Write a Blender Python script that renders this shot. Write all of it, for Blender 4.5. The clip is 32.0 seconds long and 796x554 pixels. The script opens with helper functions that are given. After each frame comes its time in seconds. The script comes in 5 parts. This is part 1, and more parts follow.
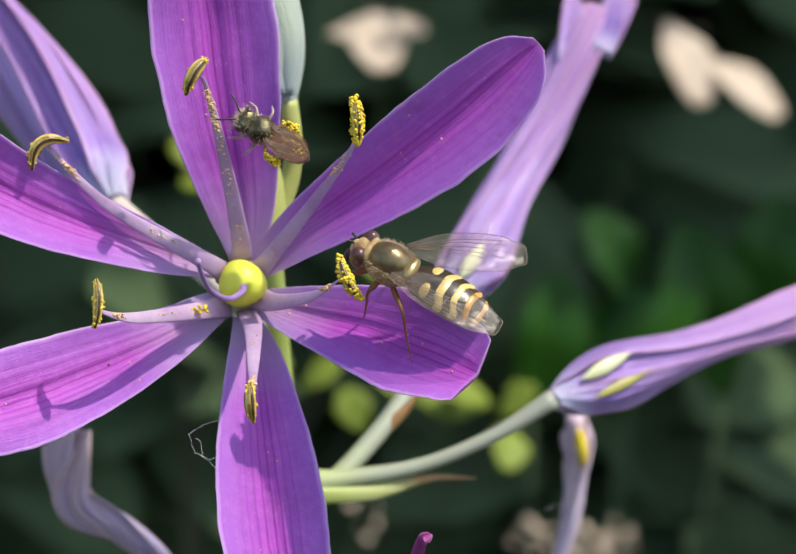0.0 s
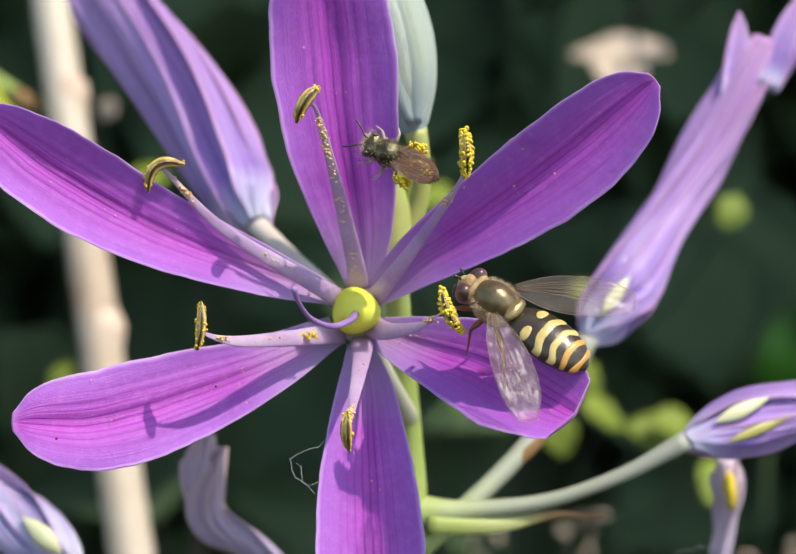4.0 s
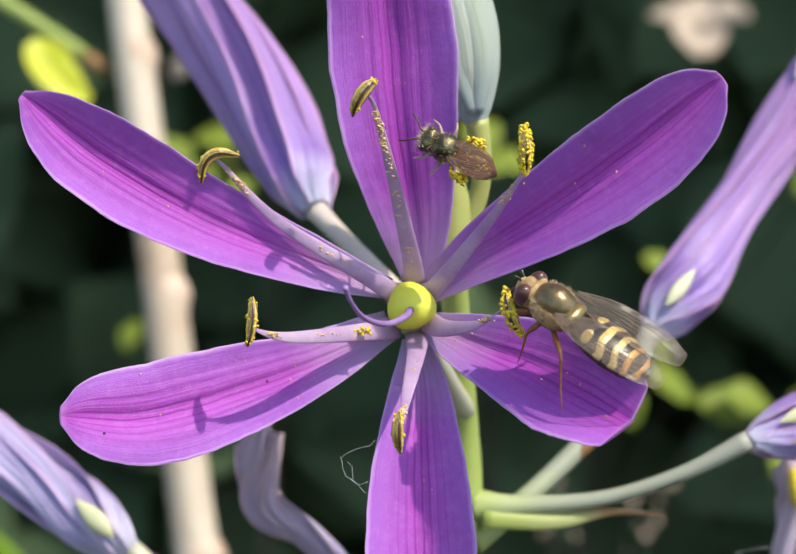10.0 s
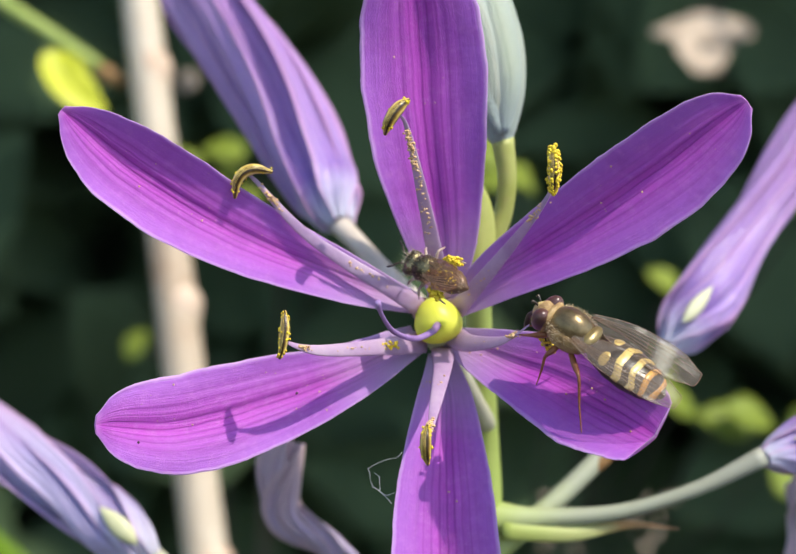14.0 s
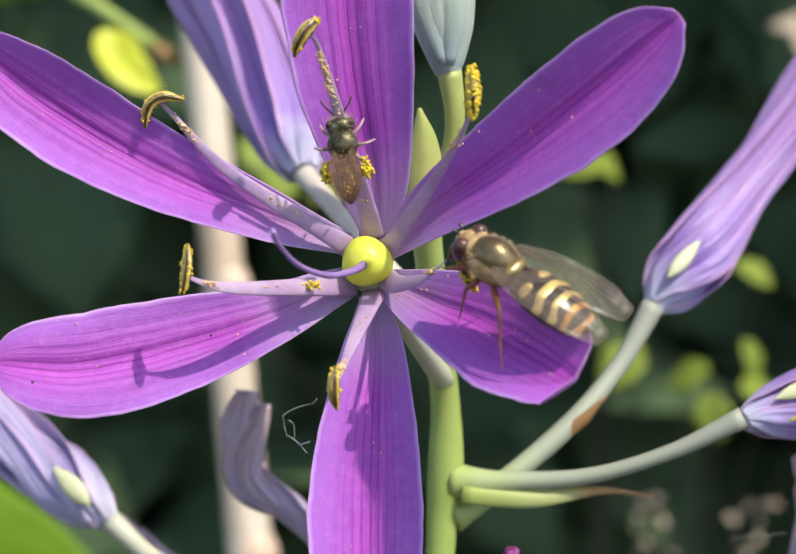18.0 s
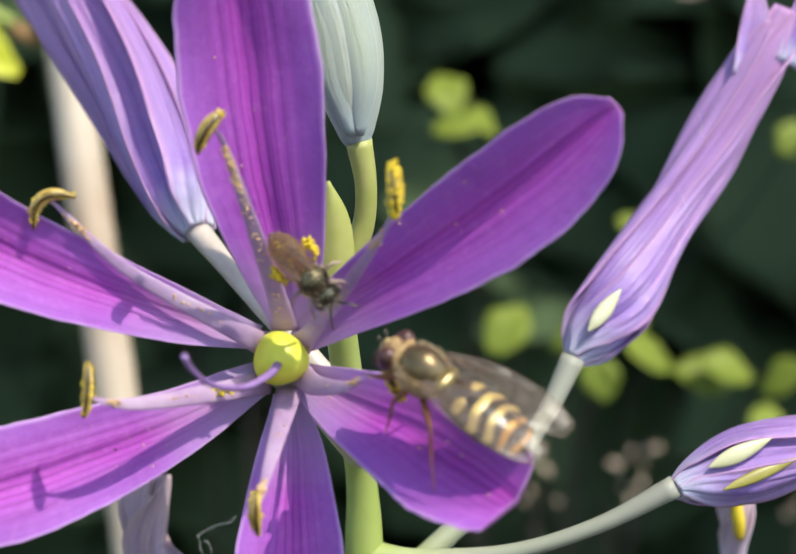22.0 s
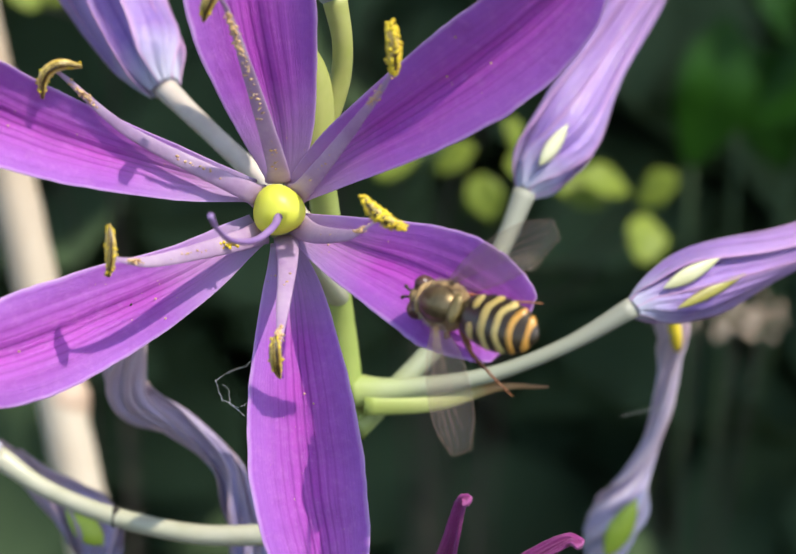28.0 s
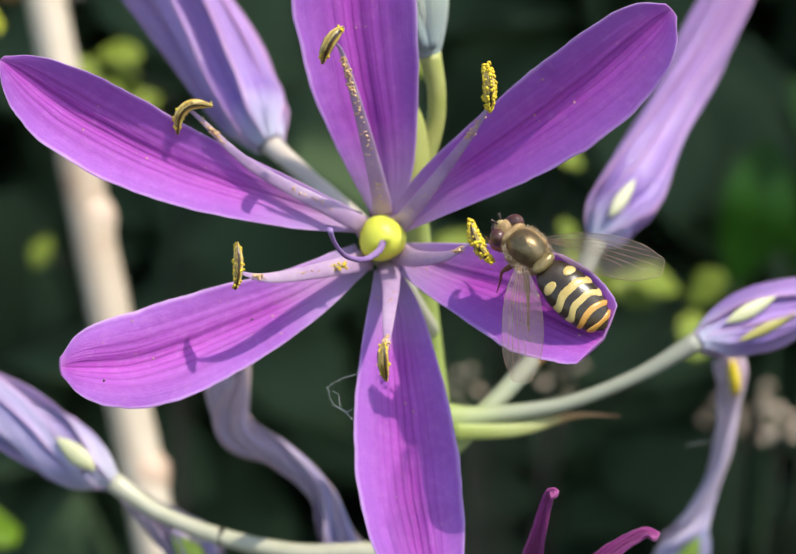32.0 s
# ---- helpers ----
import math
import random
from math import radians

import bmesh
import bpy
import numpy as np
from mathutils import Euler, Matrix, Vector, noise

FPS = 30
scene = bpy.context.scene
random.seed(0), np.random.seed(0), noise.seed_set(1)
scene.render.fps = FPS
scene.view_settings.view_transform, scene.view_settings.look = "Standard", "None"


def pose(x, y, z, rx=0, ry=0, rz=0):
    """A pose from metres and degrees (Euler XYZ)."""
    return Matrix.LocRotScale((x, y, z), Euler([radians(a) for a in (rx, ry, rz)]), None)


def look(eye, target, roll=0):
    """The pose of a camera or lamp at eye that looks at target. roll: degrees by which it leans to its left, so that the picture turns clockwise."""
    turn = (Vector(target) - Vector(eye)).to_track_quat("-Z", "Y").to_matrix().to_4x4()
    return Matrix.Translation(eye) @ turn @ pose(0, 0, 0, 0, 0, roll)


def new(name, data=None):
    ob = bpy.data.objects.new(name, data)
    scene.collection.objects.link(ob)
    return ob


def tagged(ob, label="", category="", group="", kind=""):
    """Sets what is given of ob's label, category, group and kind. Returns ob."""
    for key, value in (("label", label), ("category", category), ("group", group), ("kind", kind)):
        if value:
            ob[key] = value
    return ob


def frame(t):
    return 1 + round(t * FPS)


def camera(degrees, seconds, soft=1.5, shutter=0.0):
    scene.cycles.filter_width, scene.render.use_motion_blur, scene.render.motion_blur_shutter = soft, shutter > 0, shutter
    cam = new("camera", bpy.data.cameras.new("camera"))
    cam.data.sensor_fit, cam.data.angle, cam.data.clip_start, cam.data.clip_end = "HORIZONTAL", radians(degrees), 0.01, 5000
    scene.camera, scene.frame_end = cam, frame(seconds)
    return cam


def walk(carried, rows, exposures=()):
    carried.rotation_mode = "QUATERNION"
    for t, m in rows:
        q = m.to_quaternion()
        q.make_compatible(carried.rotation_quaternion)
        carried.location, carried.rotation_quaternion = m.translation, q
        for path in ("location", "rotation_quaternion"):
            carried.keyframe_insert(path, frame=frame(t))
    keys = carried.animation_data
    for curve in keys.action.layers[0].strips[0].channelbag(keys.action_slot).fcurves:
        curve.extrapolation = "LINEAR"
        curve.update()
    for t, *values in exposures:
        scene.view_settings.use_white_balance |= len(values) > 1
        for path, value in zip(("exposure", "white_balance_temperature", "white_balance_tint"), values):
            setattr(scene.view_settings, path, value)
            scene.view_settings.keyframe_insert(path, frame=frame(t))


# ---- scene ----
# One lens for the whole clip, focused on the open flower.
cam = camera(24, 32.0)
cam.data.dof.use_dof = True
cam.data.dof.focus_distance = 0.113
cam.data.dof.aperture_fstop = 45
PATH = [
    (0, pose(-0.00867, -0.11891, 0.46780, 81.822, 1.013, -9.351)),
    (0.5, pose(-0.00970, -0.11587, 0.47197, 79.829, 0.352, -6.972)),
    (1, pose(-0.00832, -0.12063, 0.47265, 80.440, 0.294, -6.062)),
    (1.5, pose(-0.01018, -0.11891, 0.47362, 80.676, 0.131, -5.619)),
    (2, pose(-0.00975, -0.12009, 0.47410, 81.108, -0.229, -5.318)),
    (2.5, pose(-0.01296, -0.12056, 0.47697, 81.495, -0.187, -4.859)),
    (3, pose(-0.01324, -0.12079, 0.47298, 82.004, 0.212, -3.779)),
    (3.5, pose(-0.00939, -0.12102, 0.46903, 82.395, 0.047, -2.296)),
    (4, pose(0.00183, -0.11900, 0.46864, 82.366, -0.094, -0.657)),
    (4.5, pose(0.00314, -0.12145, 0.46862, 82.269, 0.477, 1.660)),
    (6.5, pose(0.00465, -0.11595, 0.46638, 82.370, -0.928, 1.450)),
    (7, pose(0.00508, -0.11715, 0.46902, 82.177, -1.036, 1.311)),
    (7.5, pose(0.00467, -0.11675, 0.47024, 81.938, -0.964, 1.357)),
    (8, pose(0.00530, -0.11663, 0.47102, 81.513, -0.928, 1.294)),
    (8.5, pose(0.00557, -0.11661, 0.46984, 81.338, -0.722, 1.443)),
    (9, pose(0.00661, -0.11755, 0.47140, 81.244, -0.545, 1.751)),
    (9.5, pose(0.00391, -0.11673, 0.47120, 80.987, -0.634, 1.611)),
    (10, pose(0.00314, -0.11616, 0.47132, 80.727, -0.804, 1.849)),
    (10.5, pose(0.00111, -0.11572, 0.47012, 80.857, -0.853, 1.705)),
    (11, pose(0.00101, -0.11645, 0.47108, 80.829, -0.880, 1.684)),
    (11.5, pose(0.00089, -0.11651, 0.47035, 80.805, -1.058, 1.789)),
    (12, pose(0.00068, -0.11712, 0.47108, 80.654, -1.090, 1.877)),
    (12.5, pose(0.00128, -0.11769, 0.47147, 80.699, -1.105, 1.887)),
    (13, pose(0.00167, -0.11722, 0.47058, 80.906, -1.201, 1.777)),
    (13.5, pose(0.00109, -0.11783, 0.47161, 80.812, -1.399, 1.642)),
    (14, pose(0.00096, -0.11861, 0.47193, 81.069, -1.489, 1.726)),
    (14.5, pose(0.00115, -0.11820, 0.47193, 81.056, -1.378, 1.848)),
    (16.5, pose(0.01283, -0.11682, 0.47088, 81.066, -0.645, 5.266)),
    (17, pose(0.01282, -0.11626, 0.46785, 81.508, -0.793, 6.021)),
    (17.5, pose(0.01581, -0.11344, 0.46786, 81.348, -0.840, 7.130)),
    (18, pose(0.01578, -0.11075, 0.46597, 81.657, -0.963, 7.000)),
    (18.5, pose(0.01769, -0.10768, 0.46916, 81.079, -0.772, 6.903)),
    (19, pose(0.01499, -0.10934, 0.46913, 81.364, -0.535, 5.333)),
    (19.5, pose(0.01601, -0.10454, 0.47230, 80.008, -0.423, 5.641)),
    (20, pose(0.01149, -0.10438, 0.46875, 80.127, -0.265, 3.667)),
    (20.5, pose(0.01030, -0.10245, 0.47216, 79.026, -0.357, 3.162)),
    (21, pose(0.00800, -0.10277, 0.47265, 79.344, -0.392, 2.181)),
    (21.5, pose(0.01180, -0.10246, 0.47448, 78.823, 0.292, 2.282)),
    (22, pose(0.01120, -0.10122, 0.47620, 78.301, 0.196, 2.259)),
    (22.5, pose(0.01157, -0.10282, 0.47631, 78.509, 0.497, 2.079)),
    (23, pose(0.00889, -0.10283, 0.47451, 78.558, 0.464, 2.187)),
    (23.5, pose(0.00914, -0.10364, 0.47460, 78.409, 0.655, 2.412)),
    (24, pose(0.00906, -0.10405, 0.47441, 78.287, 0.619, 2.691)),
    (24.5, pose(0.00686, -0.10259, 0.47526, 77.732, 0.604, 2.652)),
    (26.5, pose(0.00357, -0.10284, 0.47899, 74.446, 1.852, -0.591)),
    (27, pose(0.00561, -0.09851, 0.48394, 72.638, 0.924, -2.346)),
    (27.5, pose(0.00435, -0.10626, 0.47735, 73.426, 2.029, -3.417)),
    (28, pose(0.00154, -0.10711, 0.47973, 72.568, 1.584, -3.666)),
    (28.5, pose(-0.00015, -0.11284, 0.47412, 73.912, 2.355, -4.231)),
    (29, pose(-0.00275, -0.11451, 0.47952, 73.800, 2.153, -3.718)),
    (29.5, pose(-0.00360, -0.11653, 0.47880, 74.590, 2.378, -3.536)),
    (30, pose(-0.00239, -0.11712, 0.47982, 75.213, 2.405, -3.161)),
    (30.5, pose(-0.00356, -0.11757, 0.47778, 75.769, 2.418, -2.836)),
    (31, pose(-0.00127, -0.12003, 0.47694, 76.699, 2.532, -2.883)),
    (31.5, pose(-0.00269, -0.11826, 0.47820, 76.108, 1.847, -1.955)),
    (32, pose(-0.00306, -0.12125, 0.47573, 77.059, 1.786, -2.547)),
]
walk(cam, PATH)

# ---- light ----
TILT = radians(12)
RIGHT = Vector((1, 0, 0))
UPV = Vector((0, math.sin(TILT), math.cos(TILT)))
OUT = Vector((0, -math.cos(TILT), math.sin(TILT)))
FLOWER_Z = 0.45
ROOT = Matrix.Translation((0, 0, FLOWER_Z)) @ Matrix((RIGHT, UPV, OUT)).transposed().to_4x4()

SUN_WAY = (0.44 * RIGHT + 0.74 * UPV + 0.50 * OUT).normalized()
world = bpy.data.worlds.new("sky")
scene.world = world
world.use_nodes = True
wn = world.node_tree.nodes
sky = wn.new("ShaderNodeTexSky")
sky.sky_type = "NISHITA"
sky.sun_disc = False
sky.sun_elevation = math.asin(SUN_WAY.z)
sky.sun_rotation = math.atan2(SUN_WAY.x, SUN_WAY.y)
world.node_tree.links.new(sky.outputs[0], wn["Background"].inputs[0])
wn["Background"].inputs[1].default_value = 0.15
sun_data = bpy.data.lights.new("sun", "SUN")
sun_data.energy, sun_data.angle, sun_data.color = 2.585, radians(0.55), (1.0, 0.945, 0.84)
sun = new("sun", sun_data)
sun.matrix_basis = look(SUN_WAY * 3, (0, 0, 0))
scene.view_settings.exposure = 0.83


# ---- building helpers; lengths in millimetres in the flower's own frame: right, up, out ----
def V(p):
    return Vector(p)


def place(anchor):
    return ROOT @ Matrix.Translation(V(anchor) * 0.001)


def thing(name, anchor, label, category, group="", kind=""):
    ob = new(name)
    ob.empty_display_size = 0.004
    ob.matrix_basis = place(anchor)
    ob["anchor"] = tuple(float(a) for a in anchor)
    return tagged(ob, label, category, group, kind)


def anchor_of(ob):
    return V(ob["anchor"]) if "anchor" in ob else V((0, 0, 0))


def part(name, geo, material, parent, label="", kind=""):
    """Links geo = (verts, faces[, uvs]) in the parent's millimetre frame as one mesh object under it."""
    verts, faces = geo[0], geo[1]
    a = anchor_of(parent)
    k = 0.001 * parent.get("grow", 1.0)
    me = bpy.data.meshes.new(name)
    me.from_pydata([((v[0] - a.x) * k, (v[1] - a.y) * k, (v[2] - a.z) * k) for v in verts], [], faces)
    if len(geo) > 2:
        uv = me.uv_layers.new(name="UVMap")
        flat = np.array(geo[2], dtype=np.float32)
        index = np.empty(len(me.loops), dtype=np.int32)
        me.loops.foreach_get("vertex_index", index)
        uv.data.foreach_set("uv", flat[index].ravel())
    me.materials.append(material)
    me.polygons.foreach_set("use_smooth", [True] * len(me.polygons))
    me.update()
    ob = new(name, me)
    ob.parent = parent
    ob["anchor"] = tuple(a)
    ob["grow"] = parent.get("grow", 1.0)
    return tagged(ob, label, kind=kind)


def joined(*geos):
    verts, faces, uvs = [], [], []
    for g in geos:
        n = len(verts)
        verts.extend(g[0])
        faces.extend([tuple(i + n for i in f) for f in g[1]])
        uvs.extend(g[2] if len(g) > 2 else [(0, 0)] * len(g[0]))
    return verts, faces, uvs


def spline(points, steps):
    """A smooth run of steps + 1 values through the control rows (Catmull-Rom)."""
    p = np.array(points, float)
    if len(p) == 2:
        k = np.linspace(0, 1, steps + 1)[:, None]
        return p[0] * (1 - k) + p[1] * k
    q = np.vstack([2 * p[0] - p[1], p, 2 * p[-1] - p[-2]])
    out = []
    for x in np.linspace(0, len(p) - 1, steps + 1):
        i = min(int(x), len(p) - 2)
        t = x - i
        a, b, c, d = q[i : i + 4]
        out.append(0.5 * (2 * b + (c - a) * t + (2 * a - 5 * b + 4 * c - d) * t**2 + (3 * b - a - 3 * c + d) * t**3))
    return np.array(out)


def tube(path, radii, around=12, steps=20, ridge=None, squash=1.0, up=(0, 0, 1)):
    """A closed tube along a smooth path. ridge(s, angle) scales the radius; squash flattens it along its upward side."""
    c = spline(path, steps)
    r = spline([[x] for x in radii], steps)[:, 0].clip(0.01)
    tang = np.gradient(c, axis=0)
    tang /= np.linalg.norm(tang, axis=1)[:, None] + 1e-9
    n = np.cross(np.cross(tang[0], np.array(up, float)), tang[0])
    if np.linalg.norm(n) < 1e-3:
        n = np.cross(tang[0], (1, 0, 0))
    verts, faces, uvs = [], [], []
    for i in range(steps + 1):
        n = n - tang[i] * (n @ tang[i])
        n /= np.linalg.norm(n)
        b = np.cross(tang[i], n)
        s = i / steps
        for j in range(around):
            a = 2 * math.pi * j / around
            k = r[i] * (ridge(s, a) if ridge else 1.0)
            verts.append(tuple(c[i] + k * (math.cos(a) * n * squash + math.sin(a) * b)))
            uvs.append((s, j / around))
    for i in range(steps):
        for j in range(around):
            faces.append((i * around + j, i * around + (j + 1) % around, (i + 1) * around + (j + 1) % around, (i + 1) * around + j))
    for end, row in ((0, 0), (steps, steps * around)):
        verts.append(tuple(c[end]))
        uvs.append((float(end > 0), 0.5))
        k = len(verts) - 1
        for j in range(around):
            f = (row + j, row + (j + 1) % around, k)
            faces.append(f if end else f[::-1])
    return verts, faces, uvs


def blob(centre, size, around=16, rings=10, turn=None, bump=None):
    """An ellipsoid with optional turn (a Matrix) and surface bump(direction)."""
    verts, faces, uvs = [], [], []
    for i in range(rings + 1):
        th = math.pi * i / rings
        for j in range(around):
            a = 2 * math.pi * j / around
            d = Vector((math.sin(th) * math.cos(a), math.sin(th) * math.sin(a), math.cos(th)))
            k = bump(d) if bump else 1.0
            p = Vector((d.x * size[0] * k, d.y * size[1] * k, d.z * size[2] * k))
            if turn:
                p = turn @ p
            verts.append(tuple(V(centre) + p))
            uvs.append((i / rings, j / around))
    for i in range(rings):
        for j in range(around):
            faces.append((i * around + j, (i + 1) * around + j, (i + 1) * around + (j + 1) % around, i * around + (j + 1) % around))
    return verts, faces, uvs


def blade(path, left, right, facing, thick=0.25, cup=0.0, groove=0.0, ripple=0.0, roll=(0, 0), across=24, steps=36, seed=0.0, veins=0.0, crumple=0.0):
    """A petal or leaf: a sheet with thickness swept along a path. left, right: half widths along it; facing: the side that shows."""
    c = spline(path, steps)
    if isinstance(left[0], tuple):
        at = np.linspace(0, 1, steps + 1)
        at = at if steps < 40 else 1 - (1 - at) ** 1.7
        c = np.stack([np.interp(at, np.linspace(0, 1, steps * 4 + 1), col) for col in spline(path, steps * 4).T], 1)
        knots = [k for k, _ in left]
        hl, hr = (np.interp(at, np.linspace(0, 1, 201), np.convolve(np.pad(np.interp(np.linspace(0, 1, 201), knots, [v for _, v in side]), 5, mode="edge"), np.ones(11) / 11, "valid")) for side in (left, right))
        hl[-1] = hr[-1] = 0.06
    else:
        hl, hr = spline([[x] for x in left], steps)[:, 0].clip(0.02), spline([[x] for x in right], steps)[:, 0].clip(0.02)
    tang = np.gradient(c, axis=0)
    tang /= np.linalg.norm(tang, axis=1)[:, None]
    rolls = spline([[x] for x in roll], steps)[:, 0]
    top, low, uvs = [], [], []
    f0 = np.array(facing, float)
    for i in range(steps + 1):
        s = i / steps
        side = np.cross(tang[i], f0)
        side /= np.linalg.norm(side)
        nor = np.cross(side, tang[i])
        a = radians(rolls[i])
        side, nor = side * math.cos(a) + nor * math.sin(a), nor * math.cos(a) - side * math.sin(a)
        half = 0.5 * (hl[i] + hr[i])
        for j in range(across + 1):
            t = 2 * j / across - 1
            h = hr[i] if t > 0 else hl[i]
            lift = cup * half * (0.55 * (math.sqrt(t * t + 0.08) - 0.283) + 0.5 * t * t) - groove * half * math.exp(-((t / 0.16) ** 2))
            lift += ripple * half * abs(t) ** 1.5 * math.sin(9 * s + 2.3 * t + seed) * math.sin(math.pi * s)
            lift += 0.35 * ripple * half * noise.noise(Vector((4 * s + seed, 2.2 * t, seed)))
            lift += veins * math.cos(t * 26.0) * (1 - abs(t)) * math.sin(math.pi * min(1, s * 1.1)) * (1 if s < 0.7 else max(0, (0.95 - s) / 0.25))
            if crumple:
                lift += crumple * half * (noise.noise(Vector((s * 9 + seed, t * 3, 2.5))) + 0.5 * noise.noise(Vector((s * 22, t * 7 + seed, 4.5))) + 0.35 * math.cos(t * 16 + 3 * s))
            edge = 1 + (0.02 + 0.5 * crumple) * noise.noise(Vector((36 * s, seed * 3 + (1 if t > 0 else 9), 0.5))) * (abs(t) > 0.7)
            p = c[i] + side * t * h * edge + nor * lift
            thin = thick * (1 - 0.75 * t**4)
            top.append(tuple(p + nor * thin / 2))
            low.append(tuple(p - nor * thin / 2))
            uvs.append((s, j / across))
    n = across + 1
    k = len(top)
    faces = []
    for i in range(steps):
        for j in range(across):
            q = (i * n + j, i * n + j + 1, (i + 1) * n + j + 1, (i + 1) * n + j)
            faces.append(q)
            faces.append(tuple(x + k for x in q[::-1]))
    rim = [j for j in range(n)] + [i * n + across for i in range(1, steps + 1)] + [steps * n + j for j in range(across - 1, -1, -1)] + [i * n for i in range(steps - 1, 0, -1)]
    for a, b in zip(rim, rim[1:] + rim[:1]):
        faces.append((b, a, a + k, b + k))
    return top + low, faces, uvs + uvs


# ---- materials ----
def nodes_of(name, roughness=0.5, metallic=0.0):
    m = bpy.data.materials.new(name)
    m.use_nodes = True
    n, l = m.node_tree.nodes, m.node_tree.links
    b = n["Principled BSDF"]
    b.inputs["Roughness"].default_value = roughness
    b.inputs["Metallic"].default_value = metallic
    return m, n, l, b


def value_of(n, l, kind, a, b=None, c=None):
    x = n.new("ShaderNodeMath")
    x.operation = kind
    for i, v in enumerate((a, b, c)):
        if v is None:
            continue
        if isinstance(v, (int, float)):
            x.inputs[i].default_value = v
        else:
            l.new(v, x.inputs[i])
    return x.outputs[0]


def ramp(n, l, source, stops):
    r = n.new("ShaderNodeValToRGB")
    e = r.color_ramp.elements
    while len(e) > 1:
        e.remove(e[-1])
    e[0].position, e[0].color = stops[0][0], (*stops[0][1], 1)
    for at, col in stops[1:]:
        x = e.new(at)
        x.color = (*col, 1)
    l.new(source, r.inputs[0])
    return r.outputs[0]


def mixed(n, l, factor, a, b, kind="MIX"):
    x = n.new("ShaderNodeMix")
    x.data_type, x.blend_type = "RGBA", kind
    for i, v in ((0, factor), (6, a), (7, b)):
        if isinstance(v, (int, float)):
            x.inputs[i].default_value = v
        elif isinstance(v, tuple):
            x.inputs[i].default_value = (*v, 1)
        else:
            l.new(v, x.inputs[i])
    return x.outputs[2]


def coords(n):
    return n.new("ShaderNodeTexCoord")


def noise_of(n, l, source, scale, detail=4.0, rough=0.6, out=0):
    x = n.new("ShaderNodeTexNoise")
    x.inputs["Scale"].default_value, x.inputs["Detail"].default_value, x.inputs["Roughness"].default_value = scale, detail, rough
    l.new(source, x.inputs["Vector"])
    return x.outputs[out]


def bump_of(n, l, b, height, strength=0.3, distance=0.0001):
    x = n.new("ShaderNodeBump")
    x.inputs["Strength"].default_value, x.inputs["Distance"].default_value = strength, distance
    l.new(height, x.inputs["Height"])
    l.new(x.outputs[0], b.inputs["Normal"])


def thin_glow(m, n, l, b, colour, share):
    """Light that passes through a thin living sheet."""
    t = n.new("ShaderNodeBsdfTranslucent")
    if isinstance(colour, tuple):
        t.inputs[0].default_value = (*colour, 1)
    else:
        l.new(colour, t.inputs[0])
    x = n.new("ShaderNodeMixShader")
    x.inputs[0].default_value = share
    l.new(b.outputs[0], x.inputs[1])
    l.new(t.outputs[0], x.inputs[2])
    l.new(x.outputs[0], n["Material Output"].inputs[0])


